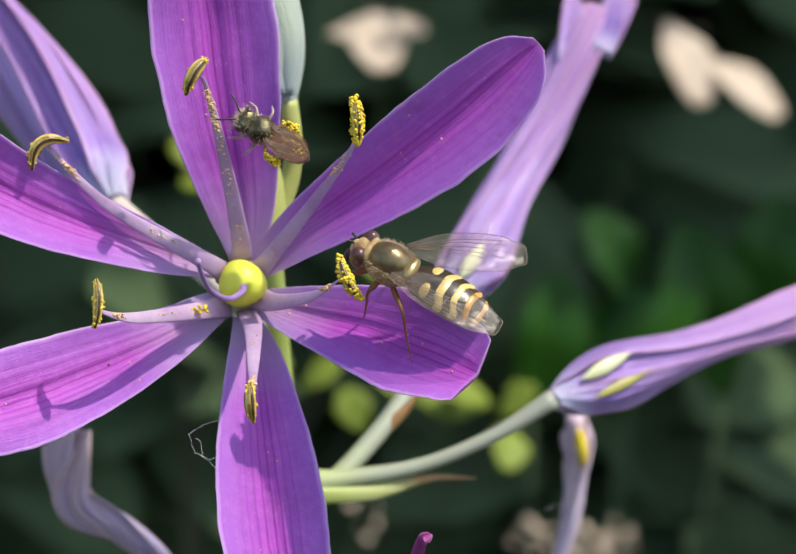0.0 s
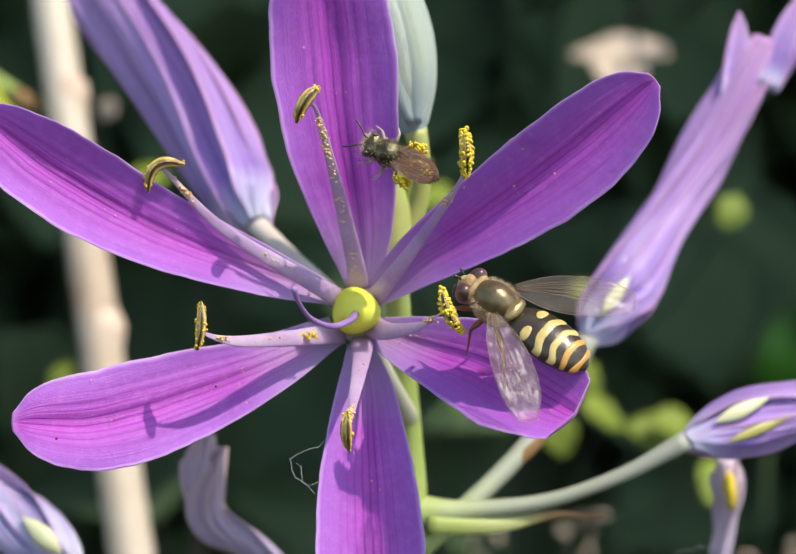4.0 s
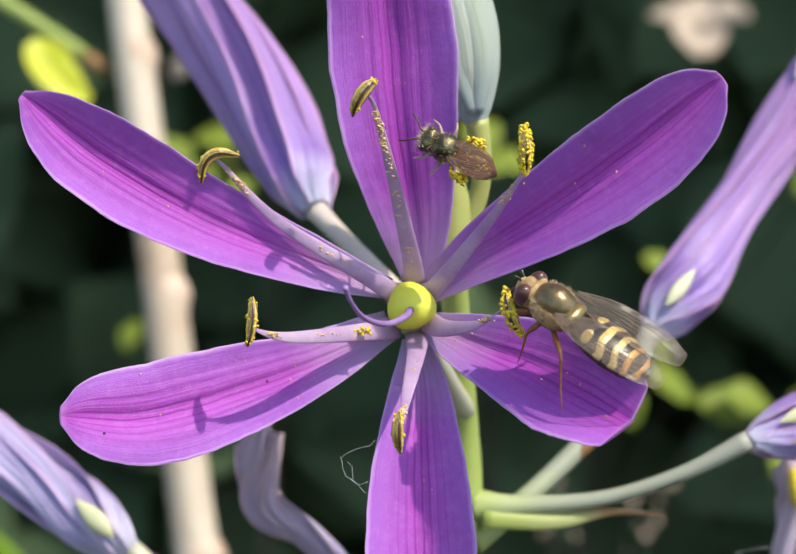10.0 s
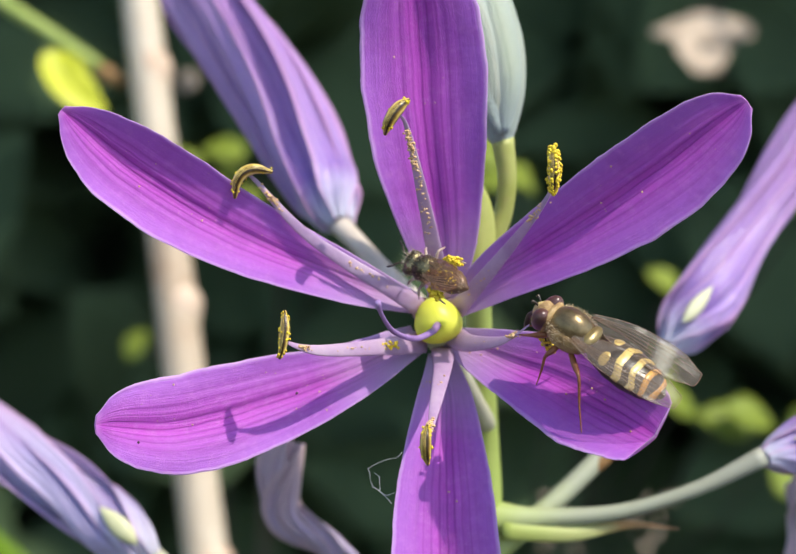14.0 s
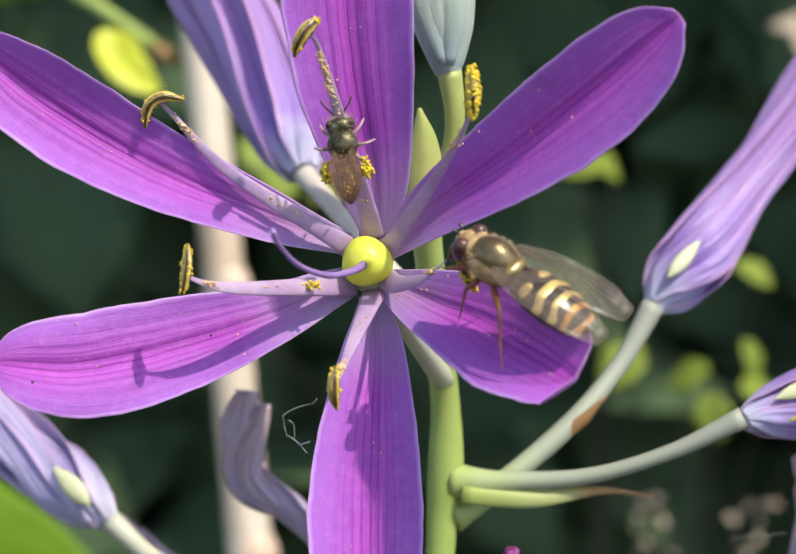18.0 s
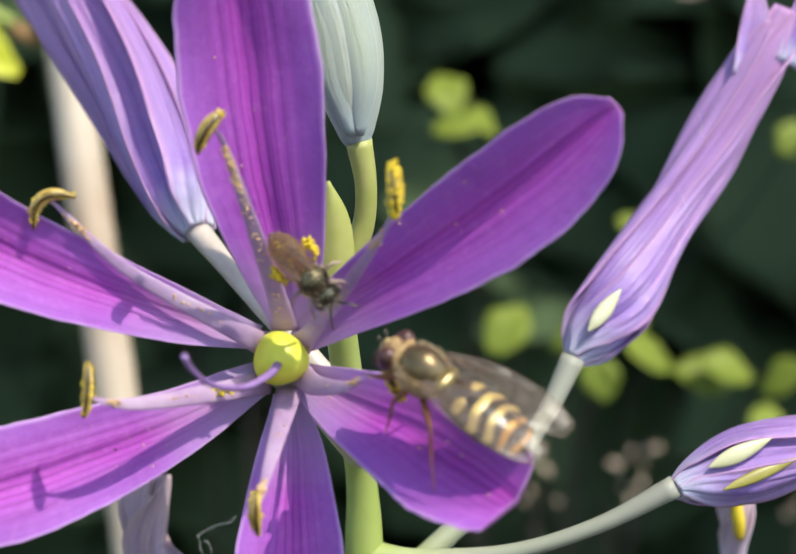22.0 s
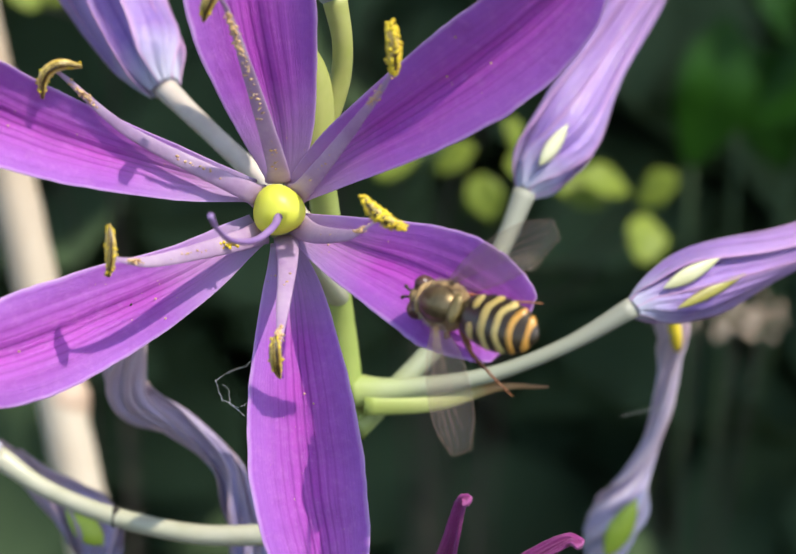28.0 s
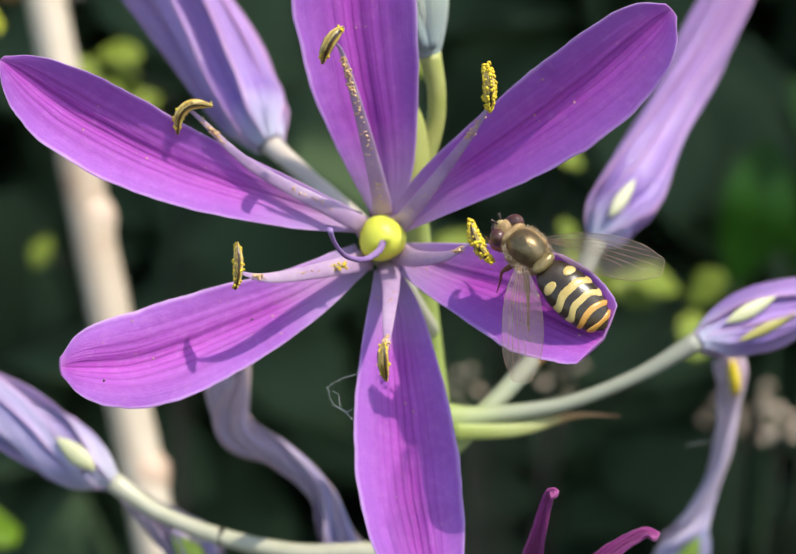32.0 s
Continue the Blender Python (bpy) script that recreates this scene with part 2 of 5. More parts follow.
def petal_material(name, mid, edge, base, tip, vein, lines=34.0, base_at=0.16, tip_at=0.9, share=0.3, rough=0.42, streaky=1.6, rim_at=0.46, patchy=0.35, hem=None):
    m, n, l, b = nodes_of(name, rough)
    tc = coords(n)
    sep = n.new("ShaderNodeSeparateXYZ")
    l.new(tc.outputs["UV"], sep.inputs[0])
    s, t = sep.outputs[0], sep.outputs[1]
    wob = noise_of(n, l, tc.outputs["Object"], 260, 3)
    tw = value_of(n, l, "MULTIPLY_ADD", wob, 0.05, value_of(n, l, "ADD", t, -0.025))
    centre = value_of(n, l, "ABSOLUTE", value_of(n, l, "SUBTRACT", tw, 0.5))
    side = value_of(n, l, "SMOOTH_MIN", value_of(n, l, "MULTIPLY", centre, 2.4), 1.0, 0.2)
    col = mixed(n, l, side, mid, edge)
    blotch = noise_of(n, l, tc.outputs["Object"], 420, 5, 0.65)
    col = mixed(n, l, value_of(n, l, "MULTIPLY", blotch, patchy), col, edge)
    bloom = noise_of(n, l, tc.outputs["Object"], 1500, 4, 0.7)
    col = mixed(n, l, value_of(n, l, "MULTIPLY", value_of(n, l, "MAXIMUM", value_of(n, l, "SUBTRACT", bloom, 0.5), 0.0), patchy * 2.4), col, tip)
    deep = noise_of(n, l, tc.outputs["Object"], 210, 4, 0.7)
    col = mixed(n, l, value_of(n, l, "MULTIPLY", value_of(n, l, "MAXIMUM", value_of(n, l, "SUBTRACT", deep, 0.52), 0.0), patchy * 3.0), col, vein)
    mp = n.new("ShaderNodeMapping")
    mp.inputs["Scale"].default_value = (2.2, 46.0, 1.0)
    l.new(tc.outputs["UV"], mp.inputs[0])
    streak = noise_of(n, l, mp.outputs[0], 1.0, 5, 0.7)
    col = mixed(n, l, value_of(n, l, "MULTIPLY", value_of(n, l, "MAXIMUM", value_of(n, l, "SUBTRACT", streak, 0.52), 0.0), streaky), col, vein)
    col = mixed(n, l, value_of(n, l, "MULTIPLY", value_of(n, l, "MAXIMUM", value_of(n, l, "SUBTRACT", 0.45, streak), 0.0), streaky), col, base)
    cells = noise_of(n, l, tc.outputs["Object"], 5200, 2)
    col = mixed(n, l, value_of(n, l, "MULTIPLY", value_of(n, l, "MAXIMUM", value_of(n, l, "SUBTRACT", cells, 0.6), 0.0), 1.6), col, tip)
    wave = value_of(n, l, "SINE", value_of(n, l, "MULTIPLY", tw, lines * 2))
    sharp = value_of(n, l, "POWER", value_of(n, l, "ABSOLUTE", wave), 9.0)
    inner = value_of(n, l, "SUBTRACT", 1.0, value_of(n, l, "MINIMUM", value_of(n, l, "MULTIPLY", centre, 3.0), 1.0))
    fade = value_of(n, l, "MULTIPLY", sharp, value_of(n, l, "MULTIPLY", inner, noise_of(n, l, tc.outputs["Object"], 160, 2)))
    col = mixed(n, l, value_of(n, l, "MULTIPLY", fade, 1.25), col, vein)
    pale = value_of(n, l, "SUBTRACT", 1.0, value_of(n, l, "MINIMUM", value_of(n, l, "DIVIDE", s, base_at), 1.0))
    col = mixed(n, l, pale, col, base)
    pink = value_of(n, l, "MULTIPLY", value_of(n, l, "MAXIMUM", value_of(n, l, "SUBTRACT", s, tip_at), 0.0), 0.8 / (1.001 - tip_at))
    col = mixed(n, l, pink, col, tip)
    rim = value_of(n, l, "MULTIPLY", value_of(n, l, "MAXIMUM", value_of(n, l, "SUBTRACT", centre, rim_at), 0.0), 0.85 / (0.505 - rim_at))
    col = mixed(n, l, rim, col, hem or tip)
    l.new(col, b.inputs["Base Color"])
    b.inputs["Sheen Weight"].default_value = 0.15
    fine = noise_of(n, l, tc.outputs["Object"], 2600, 3)
    height = value_of(n, l, "ADD", value_of(n, l, "MULTIPLY", fine, 0.5), value_of(n, l, "MULTIPLY", fade, -1.0))
    height = value_of(n, l, "MULTIPLY_ADD", streak, 1.3, height)
    bump_of(n, l, b, value_of(n, l, "ADD", height, value_of(n, l, "MULTIPLY", bloom, 0.6)), 0.5, 0.00014)
    thin_glow(m, n, l, b, col, share)
    return m


def plain_material(name, stops, scale, rough=0.5, metallic=0.0, bump=0.3, depth=0.0001, share=0.0, streak=None, fine=6.0):
    """Colour from noise over stops, with a finer grain and bump. streak stretches it along the sheet or tube."""
    m, n, l, b = nodes_of(name, rough, metallic)
    tc = coords(n)
    src = tc.outputs["Object"]
    if streak:
        mp = n.new("ShaderNodeMapping")
        mp.inputs["Scale"].default_value = streak
        l.new(tc.outputs["UV"], mp.inputs[0])
        src = mp.outputs[0]
    big = noise_of(n, l, src, scale, 4)
    small = noise_of(n, l, src, scale * fine, 3)
    mix = value_of(n, l, "MULTIPLY_ADD", small, 0.35, value_of(n, l, "MULTIPLY_ADD", big, 1.1, -0.25))
    col = ramp(n, l, mix, stops)
    l.new(col, b.inputs["Base Color"])
    bump_of(n, l, b, small, bump, depth)
    if share:
        thin_glow(m, n, l, b, col, share)
    return m


MAT = {}
MAT["petal"] = petal_material("violet_petal", (0.62, 0.060, 0.57), (0.48, 0.145, 0.635), (0.60, 0.46, 0.66), (0.72, 0.28, 0.72), (0.25, 0.012, 0.30), lines=21, base_at=0.24, share=0.34, streaky=0.8, rim_at=0.455, patchy=0.5, hem=(0.80, 0.54, 0.84))
MAT["bud"] = petal_material("lavender_withered", (0.31, 0.17, 0.54), (0.43, 0.28, 0.62), (0.68, 0.67, 0.80), (0.64, 0.34, 0.58), (0.16, 0.06, 0.36), lines=7, base_at=0.25, tip_at=0.3, share=0.18, rough=0.22, streaky=1.7, rim_at=0.4, patchy=0.6)
MAT["faded"] = petal_material("faded_withered", (0.42, 0.33, 0.40), (0.34, 0.30, 0.56), (0.36, 0.34, 0.58), (0.52, 0.37, 0.36), (0.09, 0.05, 0.19), lines=6, base_at=0.3, tip_at=0.42, share=0.12, rough=0.28, streaky=1.5, rim_at=0.36, patchy=0.5)
MAT["split_bud"] = petal_material("lilac_white_withered", (0.44, 0.36, 0.60), (0.60, 0.52, 0.72), (0.70, 0.68, 0.76), (0.58, 0.36, 0.60), (0.15, 0.05, 0.28), lines=4, base_at=0.3, tip_at=0.6, share=0.15, rough=0.26, streaky=0.9, rim_at=0.38, patchy=0.3)
MAT["pale_faded"] = petal_material("pale_withered", (0.52, 0.44, 0.66), (0.74, 0.66, 0.78), (0.60, 0.57, 0.78), (0.80, 0.60, 0.66), (0.22, 0.15, 0.40), lines=6, base_at=0.3, tip_at=0.5, share=0.15, rough=0.28, streaky=1.2, rim_at=0.36, patchy=0.4)
MAT["magenta"] = petal_material("magenta_withered", (0.30, 0.022, 0.17), (0.38, 0.05, 0.24), (0.26, 0.08, 0.22), (0.52, 0.12, 0.36), (0.10, 0.005, 0.06), lines=30, base_at=0.1, share=0.25, rough=0.35, streaky=1.4)
MAT["white_bud"] = petal_material("white_bud", (0.50, 0.55, 0.38), (0.42, 0.48, 0.40), (0.38, 0.46, 0.44), (0.60, 0.60, 0.44), (0.42, 0.49, 0.35), lines=5, base_at=0.35, tip_at=0.85, share=0.15, rough=0.38)
MAT["stem"] = plain_material("green_stem", [(0.2, (0.30, 0.40, 0.08)), (0.6, (0.42, 0.50, 0.13)), (0.9, (0.53, 0.57, 0.20))], 90, 0.42, bump=0.2, share=0.12)
MAT["pedicel"] = plain_material("pale_pedicel", [(0.2, (0.44, 0.43, 0.28)), (0.55, (0.56, 0.53, 0.38)), (0.9, (0.66, 0.61, 0.47))], 120, 0.4, bump=0.2, share=0.06)
# Brighter copy of the pale pedicel; stands for sun on the left stalk.
MAT["lit_white_pedicel"] = plain_material("lit_white_pedicel", [(0.2, (0.56, 0.47, 0.38)), (0.55, (0.70, 0.60, 0.50)), (0.9, (0.78, 0.70, 0.62))], 120, 0.4, bump=0.2, share=0.12)
MAT["bract"] = plain_material("brown_bract", [(0.2, (0.26, 0.12, 0.04)), (0.6, (0.42, 0.24, 0.09)), (0.9, (0.52, 0.40, 0.18))], 200, 0.6, share=0.15)
MAT["bract_green"] = plain_material("green_bract", [(0.2, (0.42, 0.46, 0.10)), (0.6, (0.54, 0.54, 0.18)), (0.9, (0.62, 0.55, 0.26))], 160, 0.45, share=0.2)
MAT["ovary"] = plain_material("yellow_green_ovary", [(0.2, (0.76, 0.78, 0.05)), (0.6, (0.84, 0.84, 0.10)), (0.9, (0.88, 0.87, 0.22))], 260, 0.4, bump=0.12, share=0.25)
MAT["window"] = plain_material("cream_ovary", [(0.2, (0.50, 0.50, 0.22)), (0.6, (0.64, 0.62, 0.38)), (0.9, (0.74, 0.72, 0.52))], 260, 0.4, bump=0.1)
MAT["green_ovary"] = plain_material("green_ovary", [(0.2, (0.30, 0.44, 0.03)), (0.6, (0.44, 0.56, 0.06)), (0.9, (0.55, 0.62, 0.12))], 260, 0.4, bump=0.1)
MAT["olive_ovary"] = plain_material("olive_ovary", [(0.2, (0.20, 0.17, 0.03)), (0.6, (0.36, 0.32, 0.07)), (0.9, (0.48, 0.44, 0.14))], 260, 0.4, bump=0.1)
MAT["filament"] = plain_material("lilac_filament", [(0.2, (0.46, 0.28, 0.48)), (0.55, (0.58, 0.41, 0.57)), (0.9, (0.72, 0.58, 0.64))], 300, 0.45, share=0.3)
MAT["style"] = plain_material("violet_style", [(0.2, (0.25, 0.13, 0.36)), (0.6, (0.36, 0.22, 0.46)), (0.9, (0.50, 0.37, 0.58))], 300, 0.45, share=0.1)
MAT["pollen"] = plain_material("yellow_pollen", [(0.2, (0.60, 0.40, 0.02)), (0.6, (0.82, 0.62, 0.03)), (0.9, (0.88, 0.74, 0.10))], 900, 0.7, bump=0.6, depth=0.0001)
MAT["pollen_pale"] = plain_material("buff_pollen", [(0.2, (0.58, 0.34, 0.13)), (0.6, (0.74, 0.50, 0.26)), (0.9, (0.82, 0.66, 0.45))], 900, 0.7, bump=0.5)
MAT["dew"] = nodes_of("water_drop", 0.03)[0]
MAT["dew"].node_tree.nodes["Principled BSDF"].inputs["Transmission Weight"].default_value = 1.0
MAT["dew"].node_tree.nodes["Principled BSDF"].inputs["IOR"].default_value = 1.33
MAT["bronze"] = plain_material("bronze_thorax", [(0.2, (0.10, 0.072, 0.034)), (0.6, (0.24, 0.175, 0.085)), (0.9, (0.46, 0.36, 0.18))], 520, 0.36, 0.7, bump=0.35, depth=0.00005)
MAT["fuzz"] = plain_material("buff_hair", [(0.2, (0.22, 0.125, 0.045)), (0.6, (0.44, 0.29, 0.12)), (0.9, (0.66, 0.50, 0.28))], 1500, 0.7, bump=0.5, depth=0.00008)
MAT["eye"] = plain_material("maroon_eye", [(0.2, (0.045, 0.018, 0.014)), (0.6, (0.095, 0.042, 0.032)), (0.9, (0.20, 0.11, 0.085))], 700, 0.3, bump=0.15, depth=0.00003)
MAT["dark_shell"] = plain_material("dark_brown_shell", [(0.2, (0.022, 0.015, 0.008)), (0.6, (0.05, 0.034, 0.017)), (0.9, (0.10, 0.07, 0.035))], 600, 0.28, bump=0.3, depth=0.00005)
MAT["yellow_band"] = plain_material("yellow_band", [(0.2, (0.46, 0.31, 0.07)), (0.6, (0.62, 0.47, 0.16)), (0.9, (0.72, 0.60, 0.28))], 700, 0.34, bump=0.25, depth=0.00004)
MAT["orange_band"] = plain_material("orange_band", [(0.2, (0.48, 0.20, 0.03)), (0.6, (0.62, 0.32, 0.06)), (0.9, (0.70, 0.42, 0.12))], 700, 0.34, bump=0.25, depth=0.00004)
MAT["scutellum"] = plain_material("golden_scutellum", [(0.2, (0.14, 0.10, 0.035)), (0.6, (0.27, 0.20, 0.075)), (0.9, (0.42, 0.33, 0.15))], 700, 0.3, 0.4)
MAT["cream_hair"] = plain_material("cream_hair", [(0.2, (0.50, 0.38, 0.22)), (0.6, (0.66, 0.54, 0.36)), (0.9, (0.80, 0.70, 0.54))], 900, 0.6, share=0.2)
MAT["face"] = plain_material("buff_yellow_face", [(0.2, (0.48, 0.34, 0.12)), (0.6, (0.64, 0.50, 0.22)), (0.9, (0.76, 0.64, 0.36))], 900, 0.5)
MAT["vein"] = plain_material("wing_vein", [(0.2, (0.12, 0.07, 0.04)), (0.9, (0.36, 0.25, 0.16))], 500, 0.3)
MAT["leg"] = plain_material("amber_leg", [(0.2, (0.16, 0.045, 0.015)), (0.6, (0.32, 0.12, 0.04)), (0.9, (0.46, 0.24, 0.09))], 500, 0.4)
MAT["bee_shell"] = plain_material("olive_bee_shell", [(0.3, (0.035, 0.030, 0.016)), (0.55, (0.16, 0.135, 0.068)), (0.8, (0.48, 0.42, 0.25))], 1300, 0.26, 0.8, bump=0.5, depth=0.0001)
MAT["bee_belly"] = plain_material("brown_bee_belly", [(0.25, (0.05, 0.028, 0.016)), (0.55, (0.16, 0.09, 0.05)), (0.85, (0.36, 0.23, 0.13))], 1100, 0.4, 0.1, bump=0.4, depth=0.00008)
MAT["bee_leg"] = plain_material("bee_leg", [(0.2, (0.30, 0.19, 0.14)), (0.6, (0.55, 0.41, 0.33)), (0.9, (0.76, 0.64, 0.55))], 1500, 0.5, share=0.15)
MAT["cane"] = plain_material("dry_cane", [(0.15, (0.34, 0.21, 0.12)), (0.28, (0.45, 0.345, 0.235)), (0.55, (0.56, 0.475, 0.355)), (0.95, (0.65, 0.575, 0.455))], 26, 0.55, bump=0.3, depth=0.0004)
MAT["leaf_dark"] = plain_material("dark_leaf", [(0.2, (0.058, 0.090, 0.042)), (0.6, (0.076, 0.116, 0.053)), (0.9, (0.10, 0.15, 0.066))], 14, 0.9, bump=0.3, depth=0.0005, share=0.15)
MAT["leaf_green"] = plain_material("fresh_leaf", [(0.2, (0.010, 0.045, 0.003)), (0.6, (0.022, 0.09, 0.004)), (0.9, (0.05, 0.17, 0.008))], 22, 0.5, bump=0.3, depth=0.0004, share=0.3)
MAT["leaf_bright"] = plain_material("sunlit_leaf", [(0.2, (0.12, 0.23, 0.006)), (0.6, (0.18, 0.31, 0.010)), (0.9, (0.26, 0.40, 0.016))], 40, 0.45, bump=0.2, share=0.35)
MAT["leaf_dark"].node_tree.nodes["Principled BSDF"].inputs["Specular IOR Level"].default_value = 0.15
MAT["leaf_lime"] = plain_material("lime_leaf", [(0.2, (0.18, 0.24, 0.03)), (0.6, (0.26, 0.32, 0.045)), (0.9, (0.36, 0.41, 0.08))], 40, 0.5, bump=0.2, share=0.25)
MAT["leaf_yellow"] = plain_material("yellow_leaf", [(0.2, (0.48, 0.52, 0.02)), (0.6, (0.62, 0.64, 0.03)), (0.9, (0.70, 0.70, 0.08))], 60, 0.5, bump=0.2, share=0.25)
MAT["leaf_dead"] = plain_material("dead_leaf", [(0.2, (0.50, 0.37, 0.26)), (0.6, (0.64, 0.51, 0.38)), (0.9, (0.74, 0.63, 0.49))], 60, 0.7, bump=0.4, share=0.15)
MAT["bark"] = plain_material("brown_bark", [(0.2, (0.025, 0.022, 0.016)), (0.6, (0.05, 0.042, 0.03)), (0.9, (0.09, 0.075, 0.055))], 60, 0.9, bump=0.6, depth=0.0006)
MAT["soil"] = plain_material("dark_soil", [(0.2, (0.012, 0.010, 0.008)), (0.6, (0.03, 0.026, 0.02)), (0.9, (0.06, 0.05, 0.038))], 9, 0.9, bump=0.8, depth=0.004)
for key in ("leaf_green", "leaf_lime", "leaf_bright"):
    MAT[key].node_tree.nodes["Principled BSDF"].inputs["Specular IOR Level"].default_value = 0.25
MAT["thread"] = plain_material("silk_thread", [(0.2, (0.5, 0.5, 0.48)), (0.9, (0.75, 0.75, 0.72))], 300, 0.4)


def wing_material(name, tint, clear, gloss):
    """A thin clear membrane: mostly see-through, a little tint, and a crinkled shine."""
    m, n, l, b = nodes_of(name, 0.6)
    b.inputs["Base Color"].default_value = (*tint, 1)
    b.inputs["Specular IOR Level"].default_value = 0.1
    tc = coords(n)
    see = n.new("ShaderNodeBsdfTransparent")
    see.inputs[0].default_value = (0.94, 0.92, 0.9, 1)
    shine = n.new("ShaderNodeBsdfGlossy")
    shine.inputs["Roughness"].default_value = 0.3
    crinkle = n.new("ShaderNodeBump")
    crinkle.inputs["Strength"].default_value, crinkle.inputs["Distance"].default_value = 0.5, 0.0005
    l.new(noise_of(n, l, tc.outputs["Object"], 430, 2), crinkle.inputs["Height"])
    l.new(crinkle.outputs[0], shine.inputs["Normal"])
    one, two = n.new("ShaderNodeMixShader"), n.new("ShaderNodeMixShader")
    one.inputs[0].default_value, two.inputs[0].default_value = clear, gloss
    l.new(b.outputs[0], one.inputs[1])
    l.new(see.outputs[0], one.inputs[2])
    l.new(one.outputs[0], two.inputs[1])
    l.new(shine.outputs[0], two.inputs[2])
    l.new(two.outputs[0], n["Material Output"].inputs[0])
    return m


MAT["wing"] = wing_material("clear_wing", (0.46, 0.37, 0.31), 0.935, 0.007)
MAT["wing_brown"] = wing_material("smoky_wing", (0.24, 0.12, 0.07), 0.66, 0.006)

def fading_material(name, stops):
    m, n, l, b = nodes_of(name, 0.5)
    tc = coords(n)
    sep = n.new("ShaderNodeSeparateXYZ")
    l.new(tc.outputs["UV"], sep.inputs[0])
    grain = noise_of(n, l, tc.outputs["Object"], 500, 4)
    col = ramp(n, l, value_of(n, l, "MULTIPLY_ADD", grain, 0.16, value_of(n, l, "ADD", sep.outputs[0], -0.08)), stops)
    l.new(col, b.inputs["Base Color"])
    bump_of(n, l, b, grain, 0.3, 0.0001)
    thin_glow(m, n, l, b, col, 0.15)
    return m


def anther_material():
    """Golden split sacs with dark seams along the anther."""
    m, n, l, b = nodes_of("golden_anther", 0.32)
    tc = coords(n)
    sep = n.new("ShaderNodeSeparateXYZ")
    l.new(tc.outputs["UV"], sep.inputs[0])
    grain = noise_of(n, l, tc.outputs["Object"], 1600, 4)
    seam = value_of(n, l, "ABSOLUTE", value_of(n, l, "SINE", value_of(n, l, "MULTIPLY", sep.outputs[1], 4 * math.pi)))
    col = ramp(n, l, value_of(n, l, "MULTIPLY_ADD", grain, 0.5, value_of(n, l, "ADD", seam, -0.25)), [(0.48, (0.035, 0.018, 0.006)), (0.74, (0.20, 0.11, 0.018)), (0.92, (0.52, 0.36, 0.06)), (1.0, (0.72, 0.55, 0.16))])
    l.new(col, b.inputs["Base Color"])
    bump_of(n, l, b, grain, 0.7, 0.0002)
    return m


MAT["anther"] = anther_material()
MAT["scar"] = plain_material("brown_scar", [(0.2, (0.46, 0.28, 0.18)), (0.5, (0.62, 0.46, 0.33)), (0.9, (0.74, 0.63, 0.49))], 90, 0.65)
MAT["bract_fade"] = fading_material("fading_bract", [(0.0, (0.40, 0.48, 0.10)), (0.45, (0.50, 0.52, 0.20)), (0.62, (0.46, 0.27, 0.10)), (1.0, (0.36, 0.20, 0.10))])
# Beyond the green foot the grey-green is darkened to stand for shade.
MAT["stalk_fade_shade"] = fading_material("fading_shaded_stalk", [(0.0, (0.40, 0.48, 0.12)), (0.22, (0.46, 0.52, 0.24)), (0.4, (0.38, 0.40, 0.28)), (1.0, (0.37, 0.37, 0.29))])

# ---- ground ----
def ground_sheet():
    me = bpy.data.meshes.new("ground")
    bm = bmesh.new()
    xs = [-200, -40, -8, -3] + [x * 0.25 - 2 for x in range(17)] + [3, 8, 40, 200]
    rows = [[bm.verts.new((x, y, 0.012 * noise.noise(Vector((x * 3, y * 3, 0))) if abs(x) < 2.1 and abs(y) < 2.1 else 0)) for x in xs] for y in xs]
    for a, b in zip(rows, rows[1:]):
        for i in range(len(xs) - 1):
            bm.faces.new((a[i], a[i + 1], b[i + 1], b[i]))
    bm.to_mesh(me)
    bm.free()
    me.materials.append(MAT["soil"])
    return tagged(new("ground", me), "dark brown soil in deep shade under plants", "ground", kind="structure")


ground_sheet()


def ground_under(u, w):
    """Height in the flower's frame (up axis) of the soil below a place."""
    p = ROOT @ (V((u, 0, w)) * 0.001)
    return -(p.z) / UPV.z * 1000


# ---- the open flower ----
flower = thing("camas_flower", (0.4, 0, -2.5), "open violet camas flower with six pointed petals and a lime ovary", "flower")
def outline(w, blunt=0.0, low=0.24, square=False):
    """Half widths along a petal of greatest half width w; square: with a broad cut end."""
    if square:
        return tuple((k, w * v) for k, v in ((0, low), (0.1, low + 0.12), (0.28, 0.6), (0.48, 0.87), (0.66, 1.0), (0.8, 0.97), (0.9, 0.86), (0.96, 0.76), (0.99, 0.68), (1.0, 0.6)))
    return tuple((k, w * v) for k, v in ((0, low), (0.1, low + 0.12), (0.28, 0.6), (0.48, 0.87), (0.66, 1.0), (0.8, 0.93 + 0.04 * blunt), (0.9, 0.70 + 0.16 * blunt), (0.95, 0.48 + 0.22 * blunt), (0.98, 0.28 + 0.22 * blunt), (0.993, 0.15 + 0.16 * blunt), (1.0, 0.03)))


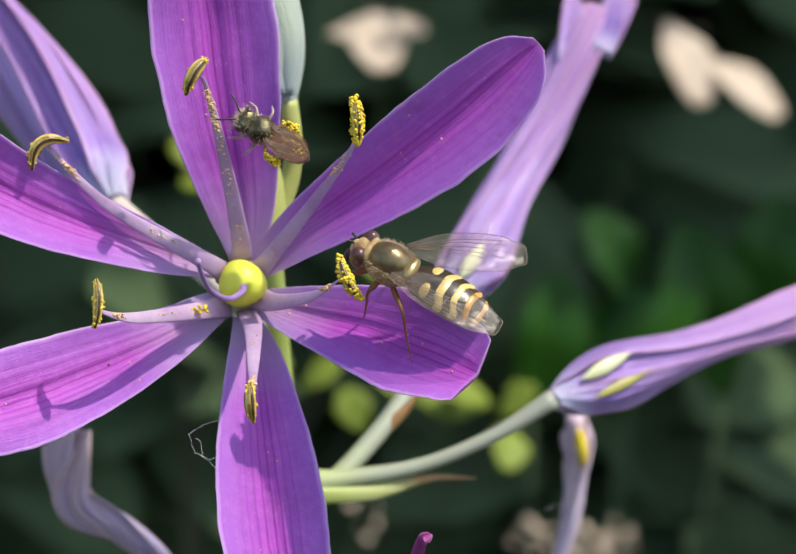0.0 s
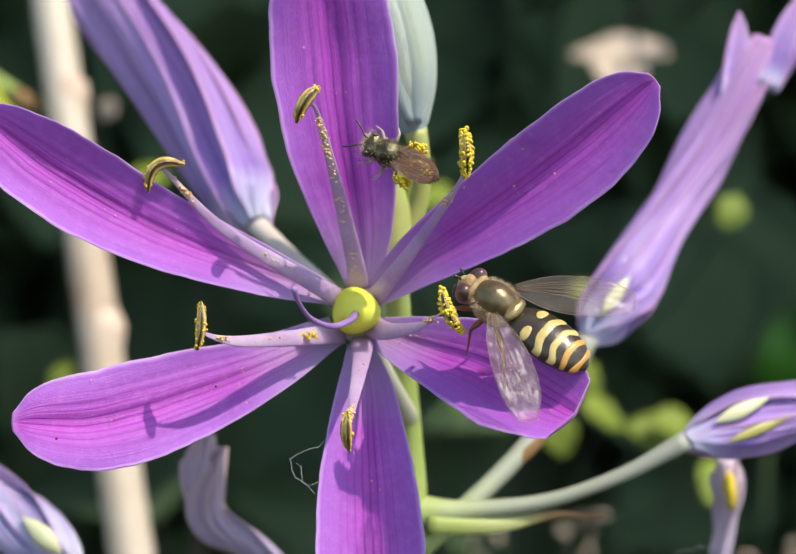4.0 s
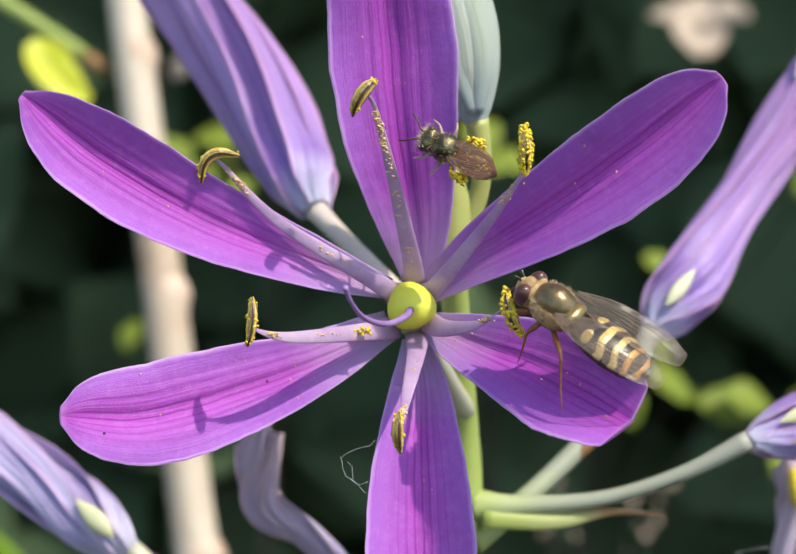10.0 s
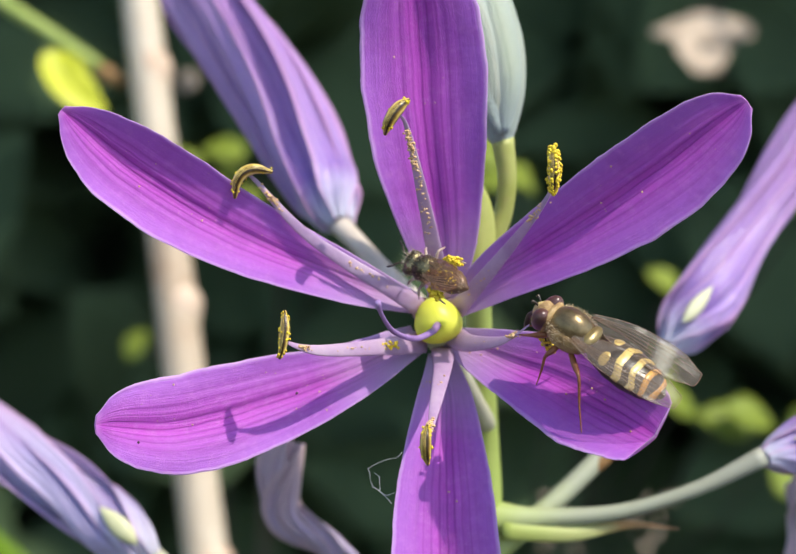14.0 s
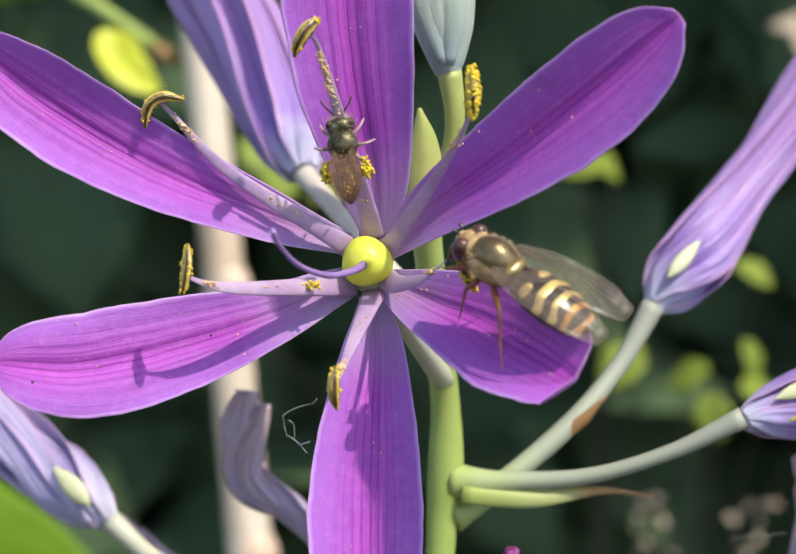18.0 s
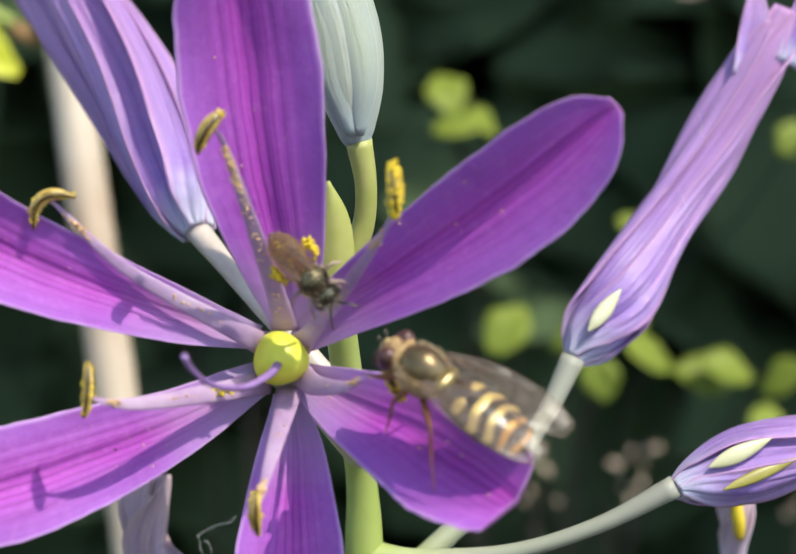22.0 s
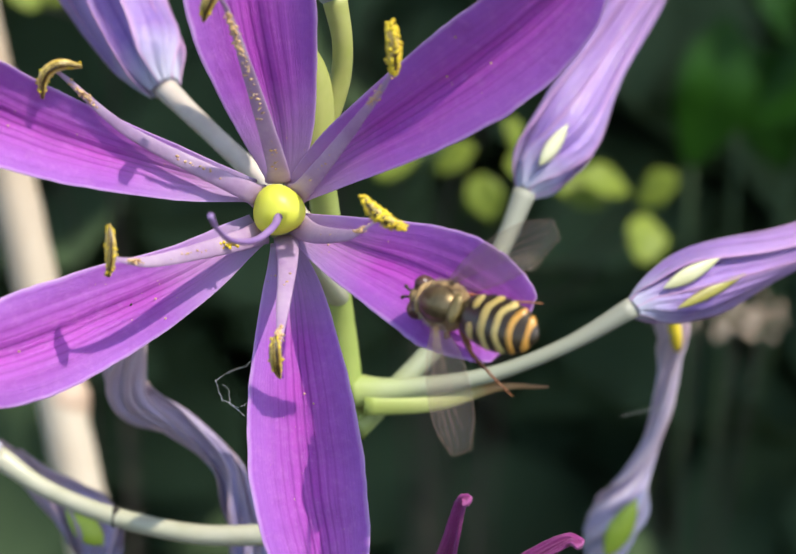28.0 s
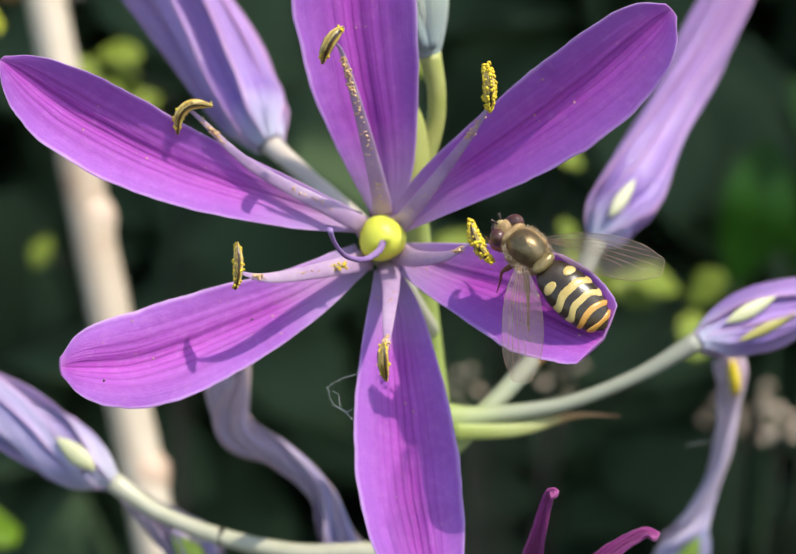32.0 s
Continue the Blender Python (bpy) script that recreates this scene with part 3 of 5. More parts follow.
PETALS = [
    # path, half widths on both sides, facing, cup, roll
    ([(-1.0, 1.6, -2.2), (-5.6, 3.0, 0.4), (-12.4, 5.6, 3.2), (-18.3, 8.9, 6.6), (-22.6, 12.3, 8.6)], outline(2.9), outline(2.8), (0.1, -0.08, 1), 0.46, (-16, -4, 4)),
    ([(0.9, 2.2, -2.2), (0.6, 5.6, -0.6), (-0.4, 11.4, 1.6), (-1.15, 18.6, 3.6), (-1.8, 24.6, 6.4)], outline(4.0), outline(4.1), (0, -0.06, 1), 0.26, (0, 0, 0)),
    ([(1.4, 1.4, -2.2), (4.4, 3.7, 0.4), (9.2, 6.7, 4.0), (14.0, 10.0, 7.2), (18.5, 13.8, 9.7)], outline(2.8, 0.75), outline(3.4, 0.5), (-0.05, 0.04, 1), 0.36, (10, 0, -4)),
    ([(1.5, -0.6, -2.2), (4.6, -1.8, 1.6), (8.3, -3.2, 5.0), (11.2, -4.7, 7.8), (13.5, -6.15, 9.9)], outline(3.15, square=True), outline(3.7, square=True), (-0.1, 0.25, 1), 0.42, (0, 0, 0)),
    ([(0.8, -1.6, -2.2), (1.15, -5.0, -0.6), (1.3, -10.4, 1.0), (1.75, -17.0, 2.4), (3.05, -24.7, 3.8)], outline(3.4), outline(3.5), (0, 0.15, 1), 0.3, (0, 0, 0)),
    ([(-0.8, -0.9, -2.2), (-4.6, -2.9, 0.4), (-9.7, -5.0, 2.2), (-15.0, -6.65, 5.2), (-19.9, -6.65, 8.0)], outline(3.05, 0.6), outline(3.3, 0.6, 0.36), (0.2, 0.1, 1), 0.16, (0, 0, 0)),
]
for i, (path, lh, rh, facing, cup, roll) in enumerate(PETALS):
    part("petal", blade(path, lh, rh, facing, 0.28, cup, 0.07, 0.09, roll, 48, 60, 1.7 * i, 0.035), MAT["petal"], flower)


def lobed(d):
    return 1 + 0.05 * (1 - d.z * d.z) * math.cos(3 * math.atan2(d.y, d.x) + 0.6)


part("ovary", blob((0.5, 0.5, -0.3), (1.56, 1.52, 1.55), 30, 18, bump=lobed), MAT["ovary"], flower, "glossy lime-yellow ovary")
part("style", tube([(0.5, 0.2, 1.1), (0.15, -0.3, 3.0), (-0.85, -0.8, 5.8), (-2.05, -0.5, 9.0), (-2.7, 0.35, 11.4), (-2.95, 1.1, 12.6)], (0.26, 0.22, 0.19, 0.16, 0.13, 0.18), 10, 24), MAT["style"], flower, "curved violet style with a forked tip")
STAMENS = [
    # filament path, anther ends, pollen share
    ([(0.55, 2.2, -1.6), (0.45, 3.6, 0.2), (-0.8, 8.7, 5.0), (-1.8, 12.2, 7.6)], (-3.0, 11.4, 8.0), (-1.6, 13.6, 8.1), 0.25, 0.55),
    ([(1.5, 1.3, -1.6), (2.2, 1.9, 0.0), (5.0, 5.3, 4.2), (6.9, 7.9, 7.7)], (7.2, 8.1, 8.0), (7.1, 11.0, 8.5), 1.0, 0.5),
    ([(-0.6, 1.3, -1.6), (-1.6, 1.9, 0.0), (-7.7, 5.45, 2.4), (-11.1, 8.75, 4.2)], (-12.35, 7.6, 4.6), (-10.05, 9.3, 4.7), 0.2, 0.5),
    ([(-0.4, -0.8, -1.6), (-2.2, -1.2, 1.2), (-6.4, -1.7, 5.6), (-8.3, -1.4, 7.3)], (-8.95, -2.3, 7.5), (-8.75, 0.6, 7.6), 0.5, 0.42),
    ([(0.9, -1.3, -1.6), (0.9, -2.6, 1.8), (0.5, -5.0, 5.4), (0.25, -6.5, 7.2)], (0.2, -8.4, 7.3), (0.1, -6.0, 7.7), 0.3, 0.48),
    ([(1.5, -0.4, -1.6), (2.6, -0.9, 1.2), (4.4, -0.8, 5.0), (5.4, -0.3, 6.8)], (5.15, 1.65, 9.2), (7.5, -0.3, 8.6), 0.8, 0.46),
]
rng = random.Random(4)
for (path, a, b, dusted, wide), bend in zip(STAMENS, (-0.1, 0.03, -0.34, 0.06, -0.05, 0.1)):
    a, b = V(a), V(b)
    mid = (a + b) / 2 + V(((b - a).y, -(b - a).x, 0)) * bend + V((0, 0, 0.25))
    tip = mid - V((0, 0, 0.4)) if b.x < 7.2 else V((6.05, 0.2, 7.4))
    st = part("filament", tube(path + [tuple(tip)], (0.8, 0.6, 0.36, 0.14, 0.08), 14, 26, squash=0.3), MAT["filament"], flower)
    wide *= 0.86
    rise = mid - (a + b) / 2
    sac = tube([tuple(a), tuple(a.lerp(mid, 0.5) + (mid - (a + b) / 2) * 0.25), tuple(mid), tuple(b.lerp(mid, 0.5) + (mid - (a + b) / 2) * 0.25), tuple(b)], (0.12, wide * 0.85, wide, wide * 0.9, 0.12), 14, 18, ridge=lambda s, t: 1 + 0.14 * math.cos(2 * t))
    worked = [part("anther", sac, MAT["anther"], st, "dark curved anther dusted with yellow pollen")]
    grains = []
    for k in range(int(210 * dusted if dusted > 0.6 else 120 * dusted + 22)):
        s = rng.uniform(0.04, 0.96)
        q = a.lerp(b, s) + rise * 4 * s * (1 - s)
        d = V((rng.gauss(0, 1), rng.gauss(0, 1), rng.gauss(0.5, 0.8))).normalized()
        if dusted < 0.6 and abs(d.x) < 0.35:
            continue
        r = rng.uniform(0.06, 0.13) * (1.25 if dusted > 0.7 else 1)
        grains.append(blob(q + d * wide * (0.86 + 0.25 * dusted * rng.random()) * math.sin(math.pi * max(0.12, min(0.88, s))) ** 0.5, (r, r, r), 5, 4))
    worked.append(part("pollen", joined(*grains), MAT["pollen"], st, kind="stuff"))
    dust = []
    line = spline(path, 60)
    tall = path[3][1] > 10
    for s0, many in ((0.34, 14), (0.52, 20), (0.66, 8), (0.8, 22), (0.93, 34)) if tall else ((0.5, 6), (0.88, 26)):
        s0 += rng.uniform(-0.05, 0.04)
        for k in range(many * 2):
            c = line[int(60 * min(0.98, max(0.05, s0 + rng.gauss(0, 0.035))))]
            r = rng.uniform(0.03, 0.095)
            dust.append(blob((c[0] + rng.gauss(0, 0.11), c[1] + rng.gauss(0, 0.08), c[2] + 0.12 + rng.uniform(0, 0.05)), (r * 1.4, r, r * 0.7), 5, 4))
    part("pollen_dust", joined(*dust), MAT["pollen_pale"], st, kind="stuff")

# ---- the flowering stem with its side stalks ----
stem = thing("flower_stem", (4.6, ground_under(4.6, -14), -14), "upright pale green camas stem with side stalks and bracts", "stem")
part("main_stem", tube([(4.2, ground_under(4.6, -14), -28), (4.6, -200, -24), (4.4, -60, -19), (4.1, -22, -17.6), (4.3, -13, -17.0), (4.2, -8, -15.8), (3.8, -4, -13.6), (3.3, 1.2, -10.4), (3.0, 4.2, -8.6)], (2.6, 2.4, 1.5, 1.0, 1.25, 1.0, 0.98, 0.95, 1.05), 18, 60), MAT["stem"], stem)
part("flower_stalk", tube([(4.2, -6.4, -15.0), (2.9, -4.2, -10.0), (1.4, -1.5, -5.0), (0.7, -0.2, -2.4)], (0.8, 0.7, 0.75, 1.3), 14, 20), MAT["pedicel"], stem)
part("top_stalk", tube([(3.0, 3.8, -8.2), (3.7, 5.6, -8.0), (4.7, 8.2, -7.4), (4.9, 10.6, -6.6), (4.5, 13.2, -6)], (0.95, 0.8, 0.68, 0.66, 0.8), 14, 22), MAT["bract_green"], stem)
part("sheath", blade([(3.1, 3.6, -6.9), (3.2, 6.0, -6.4), (3.1, 8.6, -6.0), (2.7, 10.8, -5.8)], (0.9, 1.15, 0.9, 0.1), (0.9, 1.15, 0.9, 0.1), (0.2, 0, 1), 0.3, -0.45, 0, 0.02, (0, 0), 12, 16), MAT["bract_green"], stem, "yellow-green sheath leaf")
part("curved_stalk", tube([(4.9, -13.2, -16.9), (8.0, -13.1, -16.4), (14.0, -12.4, -16.0), (19.5, -10.5, -15.4), (24.2, -8.0, -15)], (1.3, 0.8, 0.56, 0.54, 0.75), 14, 30), MAT["stalk_fade_shade"], stem)
part("bract", blade([(5.6, -13.7, -15.6), (10.5, -13.9, -16.0), (15.0, -13.3, -16.8), (18.5, -13.6, -17.4)], (1.1, 0.8, 0.3, 0.06), (0.9, 0.7, 0.3, 0.06), (0, 0.4, 1), 0.2, -0.5, 0, 0.02, (0, 0), 10, 20), MAT["bract_fade"], stem, "green bract drying to a tan tip")
part("rising_stalk", tube([(4.8, -15.8, -17.6), (7.7, -13.6, -18.6), (12.7, -8.9, -20.6), (16.0, -4.5, -22.8), (18.15, -0.3, -24)], (1.1, 0.8, 0.74, 0.66, 0.85), 14, 30), MAT["stalk_fade_shade"], stem)
part("bract", blade([(11.7, -10.1, -20.0), (13.5, -8.7, -19.8), (15.0, -7.0, -19.8)], (0.5, 0.4, 0.05), (0.5, 0.4, 0.05), (0.2, 0, 1), 0.15, -0.4, 0, 0.02, (0, 0), 8, 10), MAT["bract"], stem, "thin drying tan bract")
part("left_stalk", tube([(3.9, -3.5, -13.4), (1.0, 0.0, -14), (-1.8, 2.9, -15), (-5.0, 6.0, -18.5), (-7.2, 8.2, -21)], (0.9, 0.75, 0.7, 0.7, 0.85), 14, 26), MAT["lit_white_pedicel"], stem)
part("low_stalk", tube([(4.5, -23.6, -17.6), (-0.8, -23.2, -18), (-6.5, -23.2, -19.5), (-12.5, -21.9, -21), (-17.3, -19.95, -22.4), (-20.66, -17.56, -23.1)], (1.1, 0.8, 0.72, 0.68, 0.66, 0.85), 14, 36), MAT["pedicel"], stem)
part("band", tube([(-12.0, -22.0, -21), (-12.45, -21.95, -21)], (0.75, 0.75), 14, 2), MAT["bark"], stem, "dark scar round the stalk")
part("drooping_stalk", tube([(4.4, -44, -19), (1.0, -37, -20), (-1.0, -31.5, -24.5), (-1.4, -29.6, -25)], (0.9, 0.7, 0.65, 0.8), 12, 20), MAT["pedicel"], stem)
part("drooping_stalk", tube([(4.4, -52, -19), (-5, -40, -25), (-11, -31.5, -29.5), (-14.1, -27.6, -30)], (0.9, 0.7, 0.65, 0.8), 12, 20), MAT["pedicel"], stem)
part("drooping_stalk", tube([(5.0, -60, -19), (16, -46, -32), (22, -38, -42), (24.9, -32.4, -41)], (0.9, 0.75, 0.7, 0.9), 12, 24), MAT["pedicel"], stem)


# ---- withered and closed flowers on the stalks ----
def wrapped_petal(path, radii, phase, twist, span, s1, out, lift, seed, fold=1.0, across=26, steps=72):
    """One petal of a closed or shrivelled flower: a strip wound about a smooth path, its edges lifted a little."""
    n_all = 160
    c = spline(path, n_all)
    r = spline([[x] for x in radii], n_all)[:, 0].clip(0.03)
    tang = np.gradient(c, axis=0)
    tang /= np.linalg.norm(tang, axis=1)[:, None]
    frames, n = [], np.cross(np.cross(tang[0], (0, 0, 1.0)), tang[0])
    for i in range(n_all + 1):
        n = n - tang[i] * (n @ tang[i])
        n /= np.linalg.norm(n)
        frames.append((n, np.cross(tang[i], n)))
    top, low, uvs = [], [], []
    for i in range(steps + 1):
        s = s1 * i / steps
        x = min(s * n_all, n_all - 1e-6)
        k = int(x)
        f = x - k
        ck, rk = c[k] * (1 - f) + c[k + 1] * f, r[k] * (1 - f) + r[k + 1] * f
        wide = span * min(1.0, 0.55 + 3 * s) * (1 - 0.75 * max(0.0, (i / steps - 0.8) / 0.2) ** 2)
        nn, bb = (frames[k][q] * (1 - f) + frames[k + 1][q] * f for q in (0, 1))
        for j in range(across + 1):
            t = 2 * j / across - 1
            a = phase + twist * s + t * wide / 2 + 0.12 * noise.noise(Vector((s * 5, seed, 1.5)))
            wave = 0.05 * math.cos(t * (3.2 + 2.4 * fold) + seed + 3 * s) * min(1, 3 * s) + 0.2 * noise.noise(Vector((t * 2.0, s * 3.2, seed * 3))) + 0.06 * noise.noise(Vector((t * 7, s * 8, seed))) + 0.09 * min(1, 4 * s) * noise.noise(Vector((t * 8.5, s * 4.0, seed * 2 + 9)))
            q = rk * out * (1 + lift * abs(t) ** 2.6 * min(1, 2.5 * s) + fold * wave)
            d = math.cos(a) * nn + math.sin(a) * bb
            thin = 0.24 * (1 - 0.6 * t**4)
            top.append(tuple(ck + d * q))
            low.append(tuple(ck + d * max(0.02, q - thin)))
            uvs.append((s, j / across))
    m, k, faces = across + 1, len(top), []
    for i in range(steps):
        for j in range(across):
            q = (i * m + j, i * m + j + 1, (i + 1) * m + j + 1, (i + 1) * m + j)
            faces.append(q)
            faces.append(tuple(x + k for x in q[::-1]))
    rim = [j for j in range(m)] + [i * m + across for i in range(1, steps + 1)] + [steps * m + j for j in range(across - 1, -1, -1)] + [i * m for i in range(steps - 1, 0, -1)]
    for a, b in zip(rim, rim[1:] + rim[:1]):
        faces.append((b, a, a + k, b + k))
    return top + low, faces, uvs + uvs


def withered(label, path, radii, material, window, twist=2.5, lobes=3, deep=0.2, tips=(), seed=0.0, fold=1.0, group="withered flowers on the stem"):
    ob = thing("withered_flower", path[0], label, "flower", group)
    part("core", tube(path, [x * 0.72 for x in radii], 20, 40), material, ob)
    for k in range(lobes):
        turn = 2 * math.pi * k / lobes + seed
        part("petal", wrapped_petal(path, radii, turn + math.pi / lobes, twist, 5.2 / lobes, 1.0, 0.86, deep * 0.6, seed + k, fold), material, ob)
        part("petal", wrapped_petal(path, radii, turn, twist, 4.6 / lobes, 0.97 - 0.04 * k, 1.0, deep, seed + k + 5, fold), material, ob)
    for a, b, half, look_mat in window or ():
        a, b = V(a), V(b)
        way = b - a
        part("ovary", tube([tuple(a), tuple(a + way * 0.2), tuple(a + way * 0.45), tuple(a + way * 0.75), tuple(b)], (0.03, half * 0.8, half * 1.1, half * 0.75, 0.03), 16, 20, squash=0.55), MAT[look_mat], ob, "pale ovary showing between the petals")
    for p, w in tips:
        part("petal_tip", blade(p, (w * 0.9, w, w * 0.8, 0.12), (w * 0.9, w, w * 0.8, 0.12), (0.2, 0.1, 1), 0.35, 0.5, -0.2, 0.15, (0, 25), 12, 18, seed + w), material, ob)
    return ob


withered("closed lavender withered flower, twisted, with a pale base", [(-7.2, 8.2, -21), (-8.2, 10.2, -22), (-9.6, 12.6, -23.5), (-12.6, 18, -26.5), (-17.0, 24.2, -29.4), (-21.0, 29.2, -32), (-23.4, 32.2, -33.5)], (1.25, 2.3, 2.6, 2.8, 2.85, 2.5, 1.4), MAT["bud"], None, 1.4, 3, 0.36,
         [([(-21, 28, -31), (-23.5, 29.8, -32), (-26.9, 30.6, -33.6)], 1.3), ([(-21, 29, -31), (-23, 32, -32), (-24.8, 34.4, -34)], 1.3), ([(-19, 28.5, -30.6), (-20, 31.5, -32), (-20.6, 34, -34)], 1.2)], 0.4, 0.8)
withered("pink and lavender withered flower on a rising stalk", [(18.15, -0.3, -24), (19.35, 1.2, -24.8), (21.35, 3.8, -26), (24.55, 8.8, -28.5), (28.35, 14.6, -30.5), (31.95, 21.2, -31), (33.75, 24.6, -31)], (0.8, 2.0, 2.5, 1.9, 2.0, 1.8, 1.0), MAT["bud"], [((19.05, 1.6, -22.4), (21.35, 4.5, -23.2), 0.5, "window")], 2.0, 3, 0.16,
         [([(30.55, 19.6, -30), (31.35, 23.2, -30.5), (31.65, 26.8, -31)], 1.1), ([(33.55, 20.6, -30.4), (35.15, 24.6, -30.7), (36.95, 28.6, -31)], 1.1), ([(34.15, 20.6, -32), (36.15, 24, -32), (37.75, 26.2, -32)], 0.8)], 1.7, 1.1)
withered("lavender withered flower held out on a curved stalk", [(24.2, -8.2, -15), (25.4, -7.8, -15.5), (27.6, -7.1, -16.3), (30.4, -6.3, -17.2), (35.0, -5.2, -18.5), (39.6, -3.9, -19.6), (46.5, -2.0, -21), (53, 0.8, -23)], (0.75, 1.5, 2.15, 2.25, 1.6, 1.45, 2.0, 1.2), MAT["bud"], [((26.1, -6.7, -13.9), (30.2, -4.9, -14.8), 0.5, "window"), ((27.0, -8.1, -13.8), (32.1, -6.1, -15.3), 0.36, "olive_ovary")], 1.6, 3, 0.16, (), 0.2, 0.55)
withered("twisted lavender withered flower with a pale split base", [(-20.66, -17.56, -23.1), (-22.00, -16.53, -23.1), (-24.37, -14.87, -23.7), (-27.88, -12.80, -25.3), (-32.50, -10.73, -27.9), (-37.64, -8.04, -30.5), (-43.29, -4.64, -33.5)], (0.8, 1.7, 2.2, 2.0, 2.0, 2.2, 1.5), MAT["split_bud"], [((-21.7, -16.4, -20.9), (-24.7, -13.7, -21.2), 0.7, "window")], 3.4, 3, 0.4, (), 2.6, 1.2)
withered("faded shrivelled flower hanging in a twist", [(-1.4, -29.6, -25), (-1.6, -28.6, -25), (-2.1, -26.4, -25), (-3.4, -22.6, -25), (-4.6, -19.2, -25), (-7.8, -16.2, -25), (-10.8, -14.2, -25), (-11.5, -11.2, -25), (-11.4, -7.6, -25)], (0.7, 1.2, 1.6, 1.05, 0.85, 0.85, 1.05, 1.35, 1.2), MAT["faded"], None, 7.0, 2, 0.45, (), 0.9, 2.2)
withered("small withered flower with a green ovary behind the stalk", [(-14.1, -27.6, -30), (-14.3, -26.6, -30), (-15.0, -24.6, -30), (-16.8, -22.8, -30), (-18.9, -20.9, -30), (-22, -18, -31)], (0.7, 1.5, 1.9, 1.4, 0.9, 0.5), MAT["faded"], [((-14.0, -25.6, -28.0), (-16.7, -22.8, -28.2), 0.9, "green_ovary")], 3.0, 3, 0.35, (), 3.3, 1.4)
hanging = withered("long shrivelled flower hanging with a green swollen base", [(24.9, -32.4, -41), (25.3, -31.4, -40.6), (26.1, -29.6, -40), (27.3, -27.3, -39.5), (28.2, -25.0, -39), (29.3, -22.2, -38), (30.3, -18.4, -36.6), (30.7, -14.6, -35.4), (30.6, -11.8, -34), (30.3, -9.6, -33)], (0.8, 1.4, 1.8, 1.75, 1.0, 0.66, 0.7, 0.85, 1.15, 0.9), MAT["pale_faded"], [((25.5, -31.2, -38.2), (28.0, -26.2, -37.0), 0.95, "green_ovary")], 8.0, 3, 0.3, (), 1.1, 1.4)

part("ovary", blob((30.7, -12.3, -33.0), (1.7, 0.5, 0.55), 14, 10, V((-0.15, 1, 0.3)).to_track_quat("X", "Z").to_matrix()), MAT["pollen"], hanging, "yellow ovary showing through a split")

bud = thing("unopened_bud", (4.4, 13.1, -6), "smooth white and pale blue unopened bud on a stalk", "bud")
bud_body = part("bud_body", tube([(4.5, 13.0, -6), (4.3, 13.8, -6), (3.9, 16.5, -6), (3.2, 20, -6), (1.6, 24, -6), (-0.3, 27, -6), (-1.2, 28.0, -6)], (0.72, 1.1, 1.95, 2.3, 2.15, 1.2, 0.3), 40, 44, lambda s, a: 1 + 0.07 * abs(math.cos(1.5 * a + 0.7))), MAT["white_bud"], bud)
for off in (-1.0, 0.9):
    part("outer_petal", blade([(4.4 + off * 0.2, 13.4, -4.8), (3.95 + off, 16.6, -4.1), (3.3 + off, 20, -3.8), (1.9 + off * 0.8, 24, -4.0), (-0.6, 27.4, -5.2)], (0.3, 0.95, 1.2, 0.95, 0.1), (0.3, 0.95, 1.2, 0.95, 0.1), (0.25 * off, 0, 1), 0.3, -0.35, 0, 0.03, (0, 0), 14, 24, off), MAT["white_bud"], bud)

# The magenta dried flower low down, nearer than the stem.
dried = thing("dried_flower", (12.5, -31, 0), "crumpled magenta dried flower with curled petal strips", "flower")
part("petal", blade([(9.6, -31, 0), (8.9, -26.5, 1), (9.0, -22, 3.2), (9.6, -18.4, 5.6), (10.2, -16.1, 6.8), (10.5, -16.0, 7.6)], (1.3, 1.35, 0.95, 0.5, 0.36, 0.3), (1.3, 1.3, 0.9, 0.5, 0.36, 0.3), (0.1, 0, 1), 0.3, 0.6, -0.2, 0.15, (0, 15, 40), 26, 44, 0.3, 0.0, 0.16), MAT["magenta"], dried)
part("petal", blade([(11.0, -27, 0.5), (12.0, -23.6, 2.2), (14.0, -20.8, 4), (16.2, -19.2, 5.2), (17.0, -19.3, 5.9)], (0.9, 0.85, 0.7, 0.5, 0.4), (0.9, 0.85, 0.7, 0.5, 0.4), (0.1, 0.5, 1), 0.3, 0.7, -0.2, 0.2, (0, 20, 30), 22, 36, 1.3, 0.0, 0.18), MAT["magenta"], dried)
part("petal", blade([(11.4, -30.6, 0), (14.4, -27.0, 1.6), (17.6, -24.9, 2.6), (20.2, -23.8, 3.2), (20.9, -24.8, 3.4)], (1.6, 1.9, 1.8, 1.5, 1.0), (1.6, 1.9, 1.8, 1.4, 0.9), (0.1, 0.3, 1), 0.3, 0.2, -0.2, 0.35, (10, 0, -10), 34, 44, 2.3, 0.0, 0.24), MAT["magenta"], dried)
part("petal", blade([(10.8, -31, 0.6), (11.3, -27.6, 1.0), (12.2, -25.4, 1.8), (14.0, -24.2, 2.0)], (0.9, 1.1, 1.0, 0.6), (0.9, 1.1, 1.0, 0.6), (0.1, 0.5, 1), 0.25, 0.4, -0.2, 0.4, (0, 30, 60), 26, 32, 4.3, 0.0, 0.4), MAT["faded"], dried, "greyish lilac crumpled petal")
